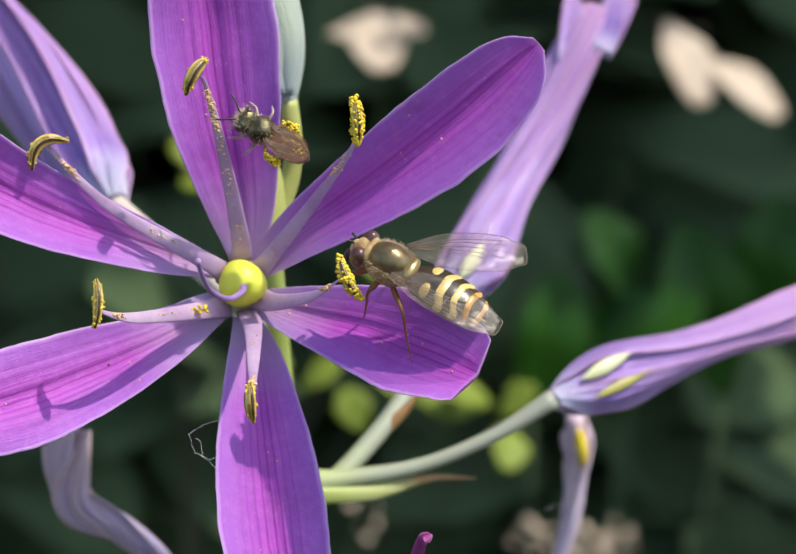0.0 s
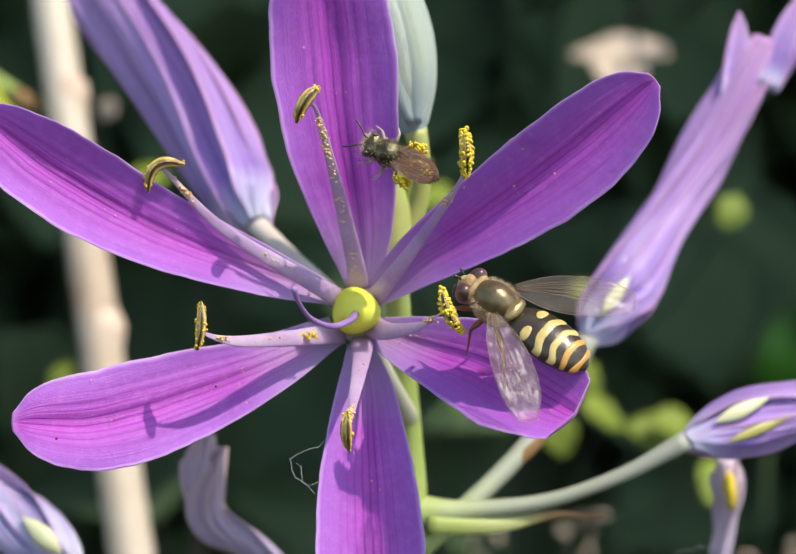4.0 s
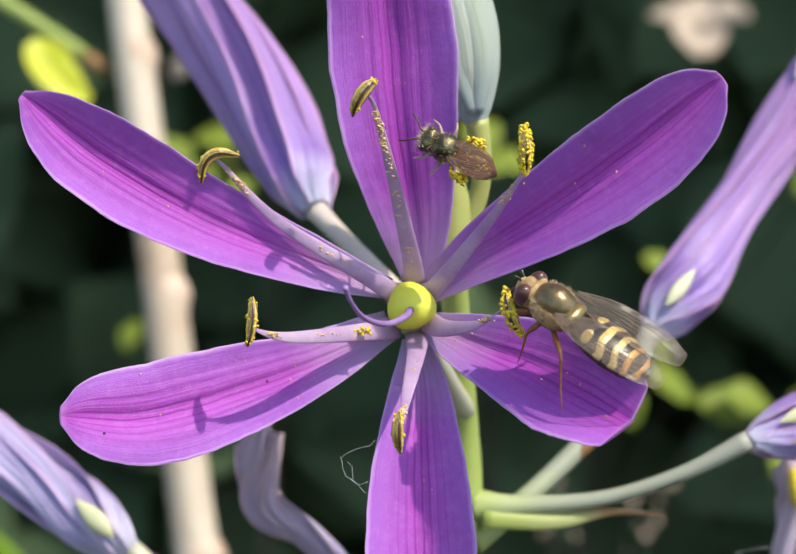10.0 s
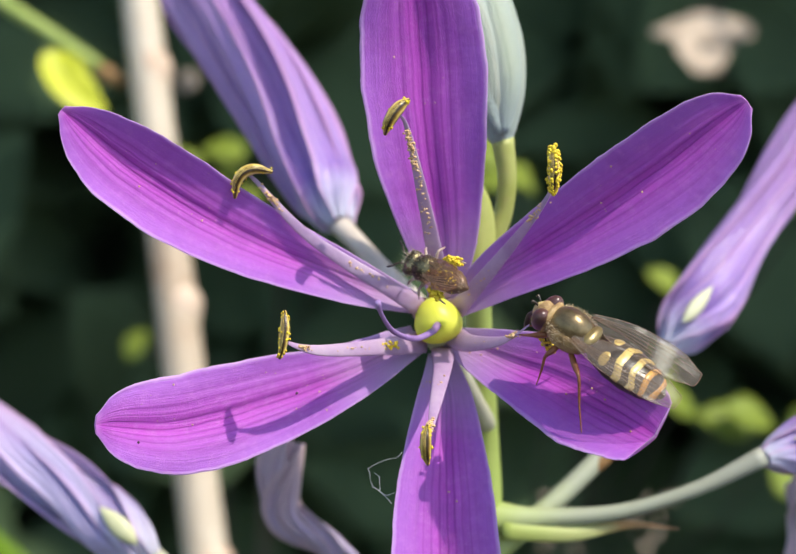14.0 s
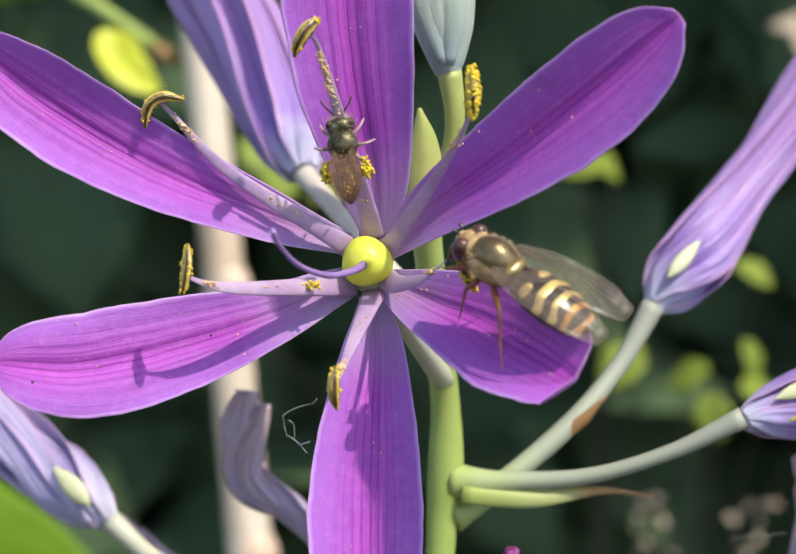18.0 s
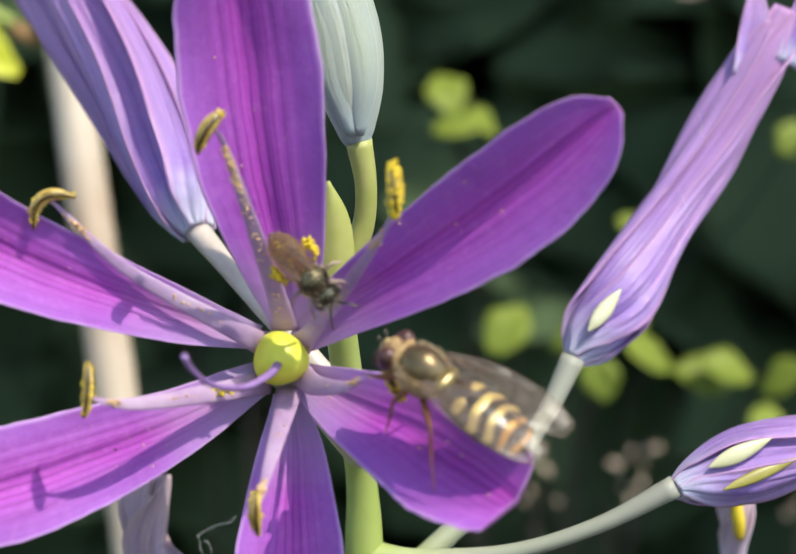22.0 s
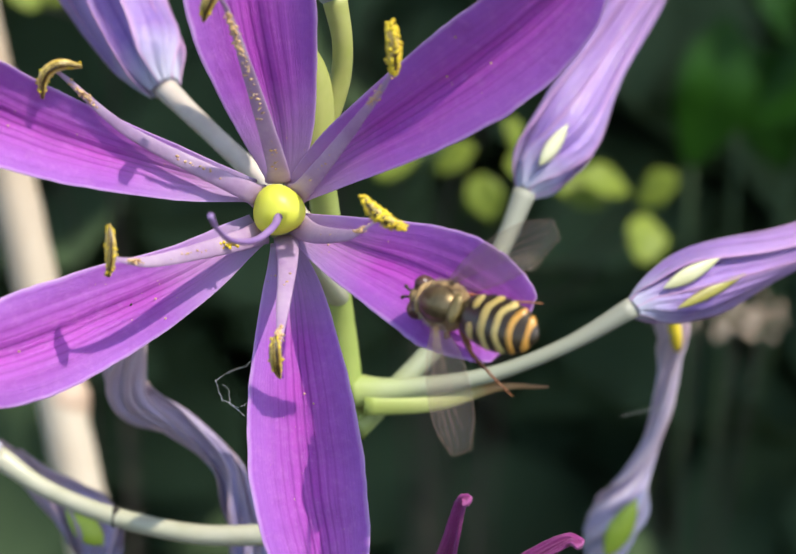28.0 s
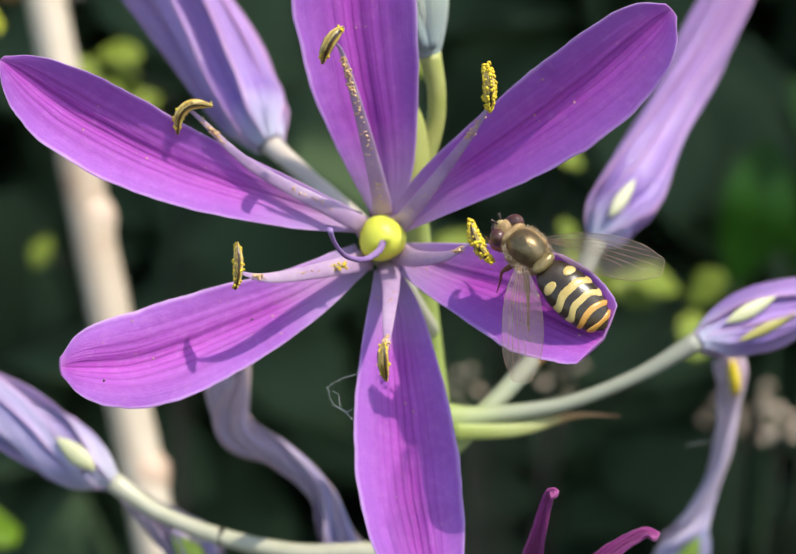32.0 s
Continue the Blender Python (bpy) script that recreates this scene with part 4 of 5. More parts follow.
part("petal", blade([(11.6, -31, 1.4), (12.6, -27.4, 2.4), (14.4, -25.4, 2.9), (16.0, -24.6, 2.8)], (0.7, 0.9, 0.8, 0.5), (0.7, 0.9, 0.8, 0.5), (0.1, 0.4, 1), 0.25, 0.4, -0.2, 0.4, (0, -30, -50), 26, 32, 6.3, 0.0, 0.4), MAT["faded"], dried, "greyish lilac crumpled petal")
part("petal_base", blob((12.0, -32, -0.5), (2.6, 2.2, 2.0), 18, 10, bump=lambda d: 1 + 0.2 * noise.noise(d * 3)), MAT["magenta"], dried)
part("stalk", tube([(12.0, -33, -1), (10.5, -40, -6), (7.0, -52, -11), (5.0, -64, -15)], (0.9, 0.75, 0.75, 0.9), 12, 20), MAT["pedicel"], dried)

# ---- the dry cane behind ----
CANE_FOOT = ground_under(-15, -105)
cane = thing("garden_cane", (-15, CANE_FOOT, -105), "upright pale dry cane with brown nodes", "cane")
CX = lambda v: -32.76 - 0.1796 * v
CW = lambda v: -118.9 - 0.165 * v
part("shaft", tube([(-15, CANE_FOOT, -105), (CX(-150) + 6, -150, CW(-120)), (CX(-75), -75, CW(-75)), (CX(-40), -40, CW(-40)), (CX(-3), -3, CW(-3)), (CX(35), 35, CW(35)), (CX(120), 120, CW(120))], (3.5, 3.2, 3.0, 2.85, 2.72, 2.55, 2.1), 28, 120, lambda s, a: 1 + 0.02 * math.cos(5 * a) + 0.03 * noise.noise(Vector((s * 60, math.cos(a), math.sin(a))))), MAT["cane"], cane)
for v, r in ((-27.5, 2.95), (5.2, 2.78), (36.5, 2.62)):
    part("node", tube([(CX(v - 3.2), v - 3.2, CW(v)), (CX(v - 1) + 0.3, v - 1, CW(v)), (CX(v) + 0.5, v + 0.2, CW(v)), (CX(v + 1.6), v + 1.6, CW(v))], (r * 0.9, r * 1.0, r * 1.02, r * 0.9), 22, 12), MAT["scar"], cane, "brown scarred joint")


# ---- leaves behind ----
def leaf_geo(base, tip, half, facing, cup=0.25, steps=8, across=6, thick=0.4, sag=0.12, point=0.05):
    b, t = V(base), V(tip)
    m = b.lerp(t, 0.5) + V(facing).normalized() * (t - b).length * sag
    return blade([tuple(b), tuple(b.lerp(m, 0.55)), tuple(m), tuple(t.lerp(m, 0.45)), tuple(t)], (half * 0.12, half * 0.75, half, half * 0.75, half * point), (half * 0.12, half * 0.75, half, half * 0.75, half * point), facing, thick, cup, 0.1, 0.06, (0, 0), across, steps, base[0] * 0.1)


SUN_UVW = V((0.44, 0.74, 0.50)).normalized()


def leafy_mass(rnd, count, low, high, size, gaps=(), turned=0.5):
    """A mass of leaves; no leaf stands in the sun's way to the places in gaps (a place and the gap's radius)."""
    geos = []
    for k in range(count):
        c = V([rnd.uniform(a, b) for a, b in zip(low, high)])
        if any(((c - V(p)) - SUN_UVW * (c - V(p)).dot(SUN_UVW)).length < r for p, r in gaps):
            continue
        d = V((rnd.gauss(0, 1), rnd.gauss(-0.4, 0.7), rnd.gauss(0.2, 0.7))).normalized()
        L = rnd.uniform(*size)
        face = V((rnd.gauss(0, turned * 1.2), rnd.gauss(0.6, turned), rnd.gauss(0.35 / turned, turned))).normalized()
        if abs(face @ d) > 0.85:
            face = V((face.y, -face.x, face.z + 0.5)).normalized()
        geos.append(leaf_geo(tuple(c), tuple(c + d * L), L * rnd.uniform(0.22, 0.34), tuple(face), 0.2, 4, 4))
    return joined(*geos)


rnd = random.Random(11)
shrub = thing("shrub", (60, ground_under(60, -620), -620), "dense dark green shrub in deep shade", "shrub")
for k in range(9):
    u = -260 + 75 * k
    g = ground_under(u, -640)
    part("branch", tube([(u * 0.4 + 60, g, -760), (u * 0.7 + 30, g * 0.5, -880), (u, 0, -920 - 20 * (k % 3)), (u * 1.1, 260, -860), (u * 1.2 + 40, 620, -420)], (10, 7, 5, 4, 2), 8, 16), MAT["bark"], shrub)
part("foliage", leafy_mass(rnd, 3000, (-330, -260, -760), (400, 330, -430), (55, 105), (((59, 77, -315), 60), ((146, 70, -330), 70)), 0.3), MAT["leaf_dark"], shrub, kind="stuff")
# Leaves added out of view overhead to shade the bed, with gaps for sun.
part("shade_crown", leafy_mass(rnd, 2300, (-950, 480, -1100), (780, 800, 20), (90, 150), (((59, 77, -315), 85), ((146, 70, -330), 85), ((84, -37, -240), 90), ((34, -30, -240), 70), ((12, 30, -184), 45), ((44, 0, -178), 70), ((-40, 36, -190), 40), ((110, -10, -330), 80))), MAT["leaf_dark"], shrub, "unseen leaves added overhead to shade the bed", kind="stuff")
cover = thing("ground_cover", (60, ground_under(60, -400), -400), "low dark green leaves covering the soil", "plant", kind="stuff")
part("low_leaves", leafy_mass(rnd, 420, (-200, -300, -440), (300, -140, -350), (40, 70)), MAT["leaf_dark"], cover, kind="stuff")
hedge = thing("hedge", (0, ground_under(0, -1300), -1300), "dark hedge closing the garden bed behind", "hedge", kind="structure")
part("hedge_leaves", leafy_mass(rnd, 1500, (-900, -380, -1500), (1100, 620, -1150), (110, 190)), MAT["leaf_dark"], hedge, kind="stuff")


def lime_herb(label, base, sprigs, material, half, rnd):
    """A low herb: thin stems from the soil, each bearing a few round leaves."""
    ob = thing("garden_herb", (base[0], ground_under(base[0], base[1]), base[1]), label, "plant", "small herbs behind the flower")
    for u, v, w, count in sprigs:
        g = ground_under(base[0], base[1])
        part("stalk", tube([(base[0], g, base[1]), (base[0] * 0.5 + u * 0.5, v - 70, base[1] * 0.7 + w * 0.3), (u * 0.9 + 4, v - 12, w - 50), (u, v - 1.0, w)], (0.8, 0.5, 0.3, 0.2), 6, 18), MAT["bark"], ob)
        for k in range(count):
            a = rnd.uniform(0, 2 * math.pi)
            r = 0 if k == 0 else half * rnd.uniform(1.0, 1.9)
            c = V((u + r * math.cos(a), v + 0.8 * r * math.sin(a), w + rnd.uniform(-4, 4)))
            d = V((math.cos(a), math.sin(a) * 0.8 + 0.1, rnd.uniform(-0.2, 0.5))).normalized()
            L = half * rnd.uniform(1.5, 2.2)
            part("leaf", leaf_geo(tuple(c - d * L * 0.4), tuple(c + d * L * 0.6), L * 0.42, (rnd.gauss(0, 0.3), 0.7, 0.7), 0.15, 8, 6, 0.35, 0.08, 0.3), material, ob)
    return ob


lime_herb("low herb with round lime green leaves", (34, -430), [(17, -1.0, -171, 1), (38.6, -6.2, -178, 2), (45, -8.8, -177, 1), (36.8, 13, -180, 1), (30.6, -9.6, -175, 1), (57, -9.5, -178, 2), (26, -3.5, -181, 1), (55, -15.5, -178, 1)], MAT["leaf_lime"], 4.3, rnd)
lime_herb("taller herb with small lime green leaves", (16, -470), [(6.8, 35.0, -186, 1), (9.4, 28.6, -184, 1), (13.2, 29.4, -186, 1), (60, 28, -180, 1)], MAT["leaf_lime"], 3.8, rnd)
lime_herb("low herb with lime leaves near the cane", (-52, -450), [(-33.8, 26.7, -200, 2), (-38.5, 26, -178, 2), (-37, 33, -182, 1), (-58, 2, -240, 1)], MAT["leaf_lime"], 3.8, rnd)

vine = thing("yellowing_sprig", (-105, ground_under(-105, -150), -150), "pale stalk with a folded yellow leaf and brown joint", "plant")
part("stalk", tube([(-105, ground_under(-105, -150), -150), (-106, -60, -145), (-92, 40, -138), (-72, 52, -133), (-58, 44.4, -129), (-50.5, 39.8, -128), (-46.4, 37.2, -127.6)], (2.2, 1.9, 1.5, 1.2, 1.0, 0.9, 0.85), 10, 40), MAT["stem"], vine)
part("joint", blob((-44.6, 35.9, -127.4), (2.2, 1.2, 1.2), 14, 10, Euler((0, 0, radians(-30))).to_matrix(), bump=lambda d: 1 + 0.25 * noise.noise(d * 2)), MAT["bract"], vine, "brown withered joint")
part("leaf", blade([(-51.6, 38.9, -127.2), (-51.5, 37.2, -126.4), (-50.2, 34.6, -126.0), (-47.9, 32.4, -126.0), (-45.2, 30.7, -126.4)], (1.0, 2.8, 2.9, 2.3, 0.6), (1.0, 2.8, 2.9, 2.3, 0.6), (0.25, 0.3, 0.95), 0.4, 0.35, 0.12, 0.08, (0, 0), 16, 30, 2.0), MAT["leaf_yellow"], vine, "folded lemon-yellow leaf")
part("dry_tip", leaf_geo((-43.6, 43.0, -188), (-41.8, 46.2, -186), 1.8, (0.2, 0.4, 0.9), 0.2, 12, 8, 0.3, 0.1, 0.4), MAT["leaf_dead"], vine, "dull dry leaf tip")
part("side_twig", tube([(-44.6, 35.9, -127.4), (-44.5, 38.5, -150), (-43.6, 43.0, -188)], (0.5, 0.35, 0.3), 8, 14), MAT["bark"], vine)


def broad_plant(label, foot, leaves, material):
    ob = thing("broadleaf_plant", (foot[0], ground_under(*foot), foot[1]), label, "plant", "broad leaved plants behind the flower")
    for base, tip, half, facing in leaves:
        g = ground_under(*foot)
        part("leaf_stalk", tube([(foot[0], g, foot[1]), (foot[0] * 0.4 + base[0] * 0.6, g * 0.45 + base[1] * 0.55, base[2] - 70), tuple(base)], (1.4, 1.1, 0.9), 8, 14), MAT["leaf_dark"], ob)
        part("leaf", leaf_geo(base, tip, half, facing, 0.18, 28, 14, 0.5, 0.12, 0.1), material, ob)
    return ob


broad_plant("broad fresh green leaf close to the stem", (-100, -150), [((-112, -22, -140), (-46, -37, -128), 10.5, (0.0, 0.4, 0.95))], MAT["leaf_bright"])
broad_plant("tall plant with a broad green leaf", (-120, -200), [((-120, 40, -190), (-66, 57.5, -172), 9, (0.1, 0.7, 0.7))], MAT["leaf_bright"])
broad_plant("broad green leaves half in shade", (120, -470), [((104, -14, -370), (112, 24, -360), 11, (0.2, 0.3, 1)), ((132, -16, -380), (120, 16, -364), 12, (-0.1, 0.5, 1)), ((116, -4, -366), (148, 14, -352), 10, (0.1, 0.6, 1)), ((158, -12, -370), (146, 36, -360), 12, (-0.2, 0.4, 1)), ((138, 12, -376), (122, 40, -368), 9, (0, 0.6, 1)), ((166, 6, -372), (176, 42, -362), 11, (0, 0.5, 1))], MAT["leaf_green"])

# Pale dead leaves caught on twigs of the shrub and dry seed heads lower down.
litter = thing("dead_twig", (110, ground_under(110, -700), -700), "bare twig with pale pinkish dead leaves", "twig")
part("twig", tube([(110, ground_under(110, -700), -700), (108, -60, -840), (106, 120, -700), (88, 104, -330), (56, 84, -320)], (3, 2.4, 1.8, 1.2, 0.8), 8, 30), MAT["bark"], litter)
part("twig", tube([(104, 116, -640), (130, 110, -450), (146, 82, -334)], (1.6, 1.2, 0.8), 8, 16), MAT["bark"], litter)
for b, t, h in (((47.5, 79.5, -317), (70.5, 80, -314), 4.4), ((57, 81, -315), (60, 69.5, -312), 7.0), ((136, 84, -332), (143, 62, -328), 7.5), ((146, 74, -332), (162, 58, -326), 6.5)):
    part("dead_leaf", leaf_geo(b, t, h, (0.2, 0.5, 0.85), 0.15, 12, 10, 0.5, 0.05, 0.4), MAT["leaf_dead"], litter)


def seed_heads(label, foot, heads, rnd):
    ob = thing("dry_seed_stalk", (foot[0], ground_under(*foot), foot[1]), label, "dried plant", "dry stalks behind the flower")
    for u, v, w, r, count in heads:
        part("stalk", tube([(foot[0], ground_under(*foot), foot[1]), ((foot[0] + u) / 2, v - 120, w - 60), (u, v - r, w)], (0.8, 0.45, 0.3), 8, 16), MAT["bark"], ob)
        for k in range(count):
            c = V((u + rnd.gauss(0, r), v + rnd.gauss(0, r * 0.55), w + rnd.gauss(0, 4)))
            d = V((rnd.gauss(0, 1), rnd.gauss(0.2, 0.6), rnd.gauss(0, 0.5))).normalized()
            L = r * rnd.uniform(0.45, 0.8)
            part("husk", leaf_geo(tuple(c - d * L / 2), tuple(c + d * L / 2), L * 0.34, (rnd.gauss(0, 0.4), 0.8, 0.6), 0.4, 6, 6, 0.5, 0.2, 0.3), MAT["leaf_dead"], ob)
    return ob


seed_heads("dry stalk with pale pinkish husks", (34, -330), [(23, -29, -240, 3.2, 6), (23, -35, -242, 2.6, 4), (41, -27.5, -240, 3.4, 6), (37, -34, -242, 2.6, 4)], rnd)
seed_heads("dry stalk with a loose beige seed head", (80, -330), [(77, -35.5, -242, 3.2, 12), (84, -38, -240, 3.4, 16), (89.5, -37.5, -242, 3.0, 12), (71, -37, -240, 2.2, 6)], rnd)


# ---- insects, each in its own frame: forward, left, up ----
def moving_part(name, geo, material, parent, at, label=""):
    ob = part(name, geo, material, parent, label)
    ob.matrix_basis = Matrix.Translation(V(at) * 0.001 * parent["grow"])
    return ob


def wing_geo(length, lead, trail, side, thick=0.03):
    """A wing lying backwards from its hinge, its leading edge outward on the given side (1 left, -1 right)."""
    path = [(0, 0, 0), (-length * 0.25, 0.1 * side, 0.10), (-length * 0.5, 0.14 * side, 0.16), (-length * 0.78, 0.1 * side, 0.12), (-length, 0, 0)]
    a, b = [x for x in lead], [x for x in trail]
    return blade(path, *((b, a) if side > 0 else (a, b)), (0, 0, 1), thick, 0.05, 0, 0.05, (0, 0), 24, 30, length, 0.012 * length / 2.7)


def wing_rim(length, lead, trail, side, r):
    c = spline([(0, 0, 0), (-length * 0.25, 0.1 * side, 0.10), (-length * 0.5, 0.14 * side, 0.16), (-length * 0.78, 0.1 * side, 0.12), (-length, 0, 0)], 16)
    out, back = spline([[x] for x in lead], 16)[:, 0], spline([[x] for x in trail], 16)[:, 0]
    run = [(p[0], p[1] + side * h, p[2] + 0.03) for p, h in zip(c, out)] + [(p[0], p[1] - side * h, p[2] + 0.03) for p, h in list(zip(c, back))[::-1]]
    return tube(run, [r] * len(run), 5, 70)


def wing_veins(length, side, r, spread):
    runs = []
    for k, (y0, y1, e) in enumerate(((0.5, 0.75, 0.9), (0.35, 0.45, 0.97), (0.15, 0.05, 0.95), (-0.05, -0.35, 0.85), (-0.2, -0.75, 0.6))):
        runs.append(tube([(-0.1, side * y0 * 0.2 * spread, 0.06), (-length * 0.35, side * (0.1 + y0 * spread), 0.17), (-length * 0.65, side * (0.1 + (y0 + y1) / 2 * spread), 0.18), (-length * e, side * y1 * spread, 0.08)], (r * 1.5, r, r, r * 0.6), 5, 14))
    runs.append(tube([(-length * 0.5, side * 0.45 * spread, 0.18), (-length * 0.52, -side * 0.2 * spread, 0.18)], (r, r), 5, 3))
    return joined(*runs)


ABD = ([0.4, 0.0, -0.8, -1.7, -2.6, -3.5, -4.2, -4.7], [0.64, 1.0, 1.28, 1.42, 1.4, 1.2, 0.82, 0.17])
ABD_RUN = spline(list(zip(*ABD)), 400)


def abd_at(x, a, out=0.0):
    i = int(np.argmin(np.abs(ABD_RUN[:, 0] - x)))
    r = ABD_RUN[i, 1] + out
    return (x, r * math.sin(a), 0.18 - 0.014 * x * x + r * 0.56 * math.cos(a))


def abd_patch(front, back, a0, a1, n=18, m=4, out=0.045):
    verts, faces = [], []
    for i in range(n + 1):
        a = a0 + (a1 - a0) * i / n
        for j in range(m + 1):
            x = front(a) + (back(a) - front(a)) * j / m
            verts.append(abd_at(x, a, out * (1 if 0 < i < n and 0 < j < m else -0.4)))
    for i in range(n):
        for j in range(m):
            q = i * (m + 1) + j
            faces.append((q, q + 1, q + m + 2, q + m + 1))
    return verts, faces


fly = thing("hoverfly", (0, 0, 0), "striped yellow and black hoverfly with bronze thorax on a petal", "hoverfly")
fly["grow"] = 1.04
bristles = random.Random(5)
ab = tube([(x, 0, 0.18 - 0.014 * x * x) for x in ABD[0]], ABD[1], 26, 40, lambda s, a: 1 + 0.012 * math.cos(34 * s), squash=0.56)
part("abdomen", ab, MAT["dark_shell"], fly, "glossy black-brown abdomen")
for sgn in (1, -1):
    oval = lambda a: math.sqrt(max(0.0, 1 - ((abs(a) - 0.74) / 0.46) ** 2))
    part("yellow_spot", abd_patch(lambda a: -0.86 + 0.3 * oval(a), lambda a: -0.86 - 0.3 * oval(a), sgn * 0.28, sgn * 1.2, 16, 6), MAT["yellow_band"], fly)
wave = lambda x0: (lambda a: x0 + 0.17 * math.cos(2.6 * a) - 0.05 * math.cos(6 * a))
part("yellow_band", abd_patch(wave(-1.55), wave(-2.1), -1.45, 1.45, 30), MAT["yellow_band"], fly)
part("yellow_band", abd_patch(wave(-2.52), wave(-3.02), -1.45, 1.45, 30, 4, 0.06), MAT["yellow_band"], fly)
part("orange_band", abd_patch(lambda a: -3.36 + 0.12 * math.cos(2.4 * a), lambda a: -3.78 + 0.06 * math.cos(3 * a), -1.5, 1.5, 26, 4, 0.1), MAT["orange_band"], fly)
part("orange_tip", abd_patch(lambda a: -4.1 - 0.1 * math.cos(2 * a), lambda a: -4.5, -1.6, 1.6, 22, 4, 0.13), MAT["orange_band"], fly)
part("thorax", blob((1.9, 0, 0.26), (1.46, 1.1, 1.2), 26, 16, bump=lambda d: 1 + 0.02 * noise.noise(d * 6)), MAT["bronze"], fly, "shiny bronze thorax")
part("thorax_side", blob((1.82, 0, 0.02), (1.6, 1.3, 1.06), 22, 14, bump=lambda d: 1 + 0.06 * noise.noise(d * 9)), MAT["fuzz"], fly, "buff hairy flanks")
part("collar", blob((3.2, 0, 0.16), (0.34, 1.08, 0.92), 18, 10, bump=lambda d: 1 + 0.06 * noise.noise(d * 9)), MAT["fuzz"], fly)
part("scutellum", blob((0.5, 0, 0.78), (0.42, 0.86, 0.3), 18, 10), MAT["scutellum"], fly, "dull olive-yellow scutellum")
rim = []
for k in range(900):
    a = bristles.uniform(0, 2 * math.pi)
    d = V((math.cos(a), math.sin(a), bristles.uniform(-0.25, 0.55))).normalized()
    c = V((1.86 + d.x * 1.52, d.y * 1.22, 0.2 + d.z * 1.1))
    q = c + (d * 0.8 + V((bristles.gauss(0.1, 0.3), bristles.gauss(0, 0.3), 0.35))).normalized() * bristles.uniform(0.14, 0.36)
    e = V((-d.y, d.x, 0)) * 0.014
    rim.append(([tuple(c - e), tuple(c + e), tuple(q)], [(0, 1, 2)]))
part("hair_fringe", joined(*rim), MAT["cream_hair"], fly, "cream hair round the thorax", kind="stuff")
head = part("head", blob((3.68, 0, 0.0), (0.62, 0.78, 0.9), 20, 12), MAT["fuzz"], fly, "buff face")
for sgn in (1, -1):
    part("eye", blob((3.6, sgn * 0.56, 0.06), (0.58, 0.62, 0.94), 26, 18, Euler((radians(-20 * sgn), 0, radians(18 * sgn))).to_matrix()), MAT["eye"], head, "large maroon compound eye")
    part("antenna", tube([(4.16, sgn * 0.14, 0.42), (4.4, sgn * 0.22, 0.62), (4.6, sgn * 0.32, 0.64)], (0.08, 0.07, 0.12), 8, 8), MAT["dark_shell"], head)
part("face", blob((4.02, 0, -0.08), (0.44, 0.42, 0.76), 18, 12, bump=lambda d: 1 + 0.05 * noise.noise(d * 7)), MAT["face"], head, "buff yellow face")
part("proboscis", tube([(4.25, 0, -0.35), (4.6, 0, -0.95), (4.55, 0.05, -1.7)], (0.2, 0.16, 0.2), 8, 10), MAT["dark_shell"], head)
hairs = []
for k in range(620):
    th, ph = bristles.uniform(0.5, 1.9), bristles.uniform(0, 2 * math.pi)
    d = V((math.sin(th) * math.cos(ph), math.sin(th) * math.sin(ph), math.cos(th)))
    if d.z > 0.66:
        continue
    c = V((1.9 + d.x * 1.6, d.y * 1.25, 0.1 + d.z * 1.12))
    q = c + (d + V((bristles.gauss(0, 0.3), bristles.gauss(0, 0.3), 0.1))).normalized() * bristles.uniform(0.12, 0.32)
    s = V((0.016, 0.016, 0))
    hairs.append(([tuple(c - s), tuple(c + s), tuple(q), tuple(c + V((0.0, 0, 0.02)))], [(0, 1, 2), (1, 3, 2), (3, 0, 2)]))
part("hair", joined(*hairs), MAT["fuzz"], fly, kind="stuff")
LEGS = [
    # hip, knee, ankle, toe (left side)
    ((2.9, 0.7, -0.6), (3.7, 1.0, -1.1), (4.3, 0.7, -1.9), (4.8, 0.5, -2.4)),
    ((2.0, 0.8, -0.7), (2.2, 1.7, -1.1), (2.0, 2.1, -2.2), (1.9, 2.4, -2.9)),
    ((1.1, 0.8, -0.7), (-0.2, 1.9, -0.7), (-1.2, 2.8, -1.9), (-2.0, 3.4, -2.8)),
]
for sgn in (1, -1):
    for hip, knee, ankle, toe in LEGS:
        pts = [(p[0], p[1] * (1 if sgn > 0 else -0.5), p[2]) for p in (hip, knee, ankle, toe)]
        mid = lambda a, b: tuple((V(a) + V(b)) / 2)
        part("leg", tube([pts[0], mid(pts[0], pts[1]), pts[1], mid(pts[1], pts[2]), pts[2], pts[3]], (0.17, 0.2, 0.11, 0.09, 0.06, 0.035), 8, 22), MAT["leg"], fly)
fly_wings = []
for sgn in (1, -1):
    w = moving_part("wing", wing_geo(7.05, (0.25, 0.8, 1.0, 1.0, 0.5), (0.25, 1.1, 1.4, 1.25, 0.5), sgn), MAT["wing"], fly, (1.35, sgn * 1.05, 0.85), "clear veined wing")
    part("venation", wing_veins(7.05, sgn, 0.018, 1.1), MAT["vein"], w, kind="stuff")
    part("wing_rim", wing_rim(7.05, (0.25, 0.8, 1.0, 1.0, 0.5), (0.25, 1.1, 1.4, 1.25, 0.5), sgn, 0.018), MAT["vein"], w)
    fly_wings.append((w, sgn))

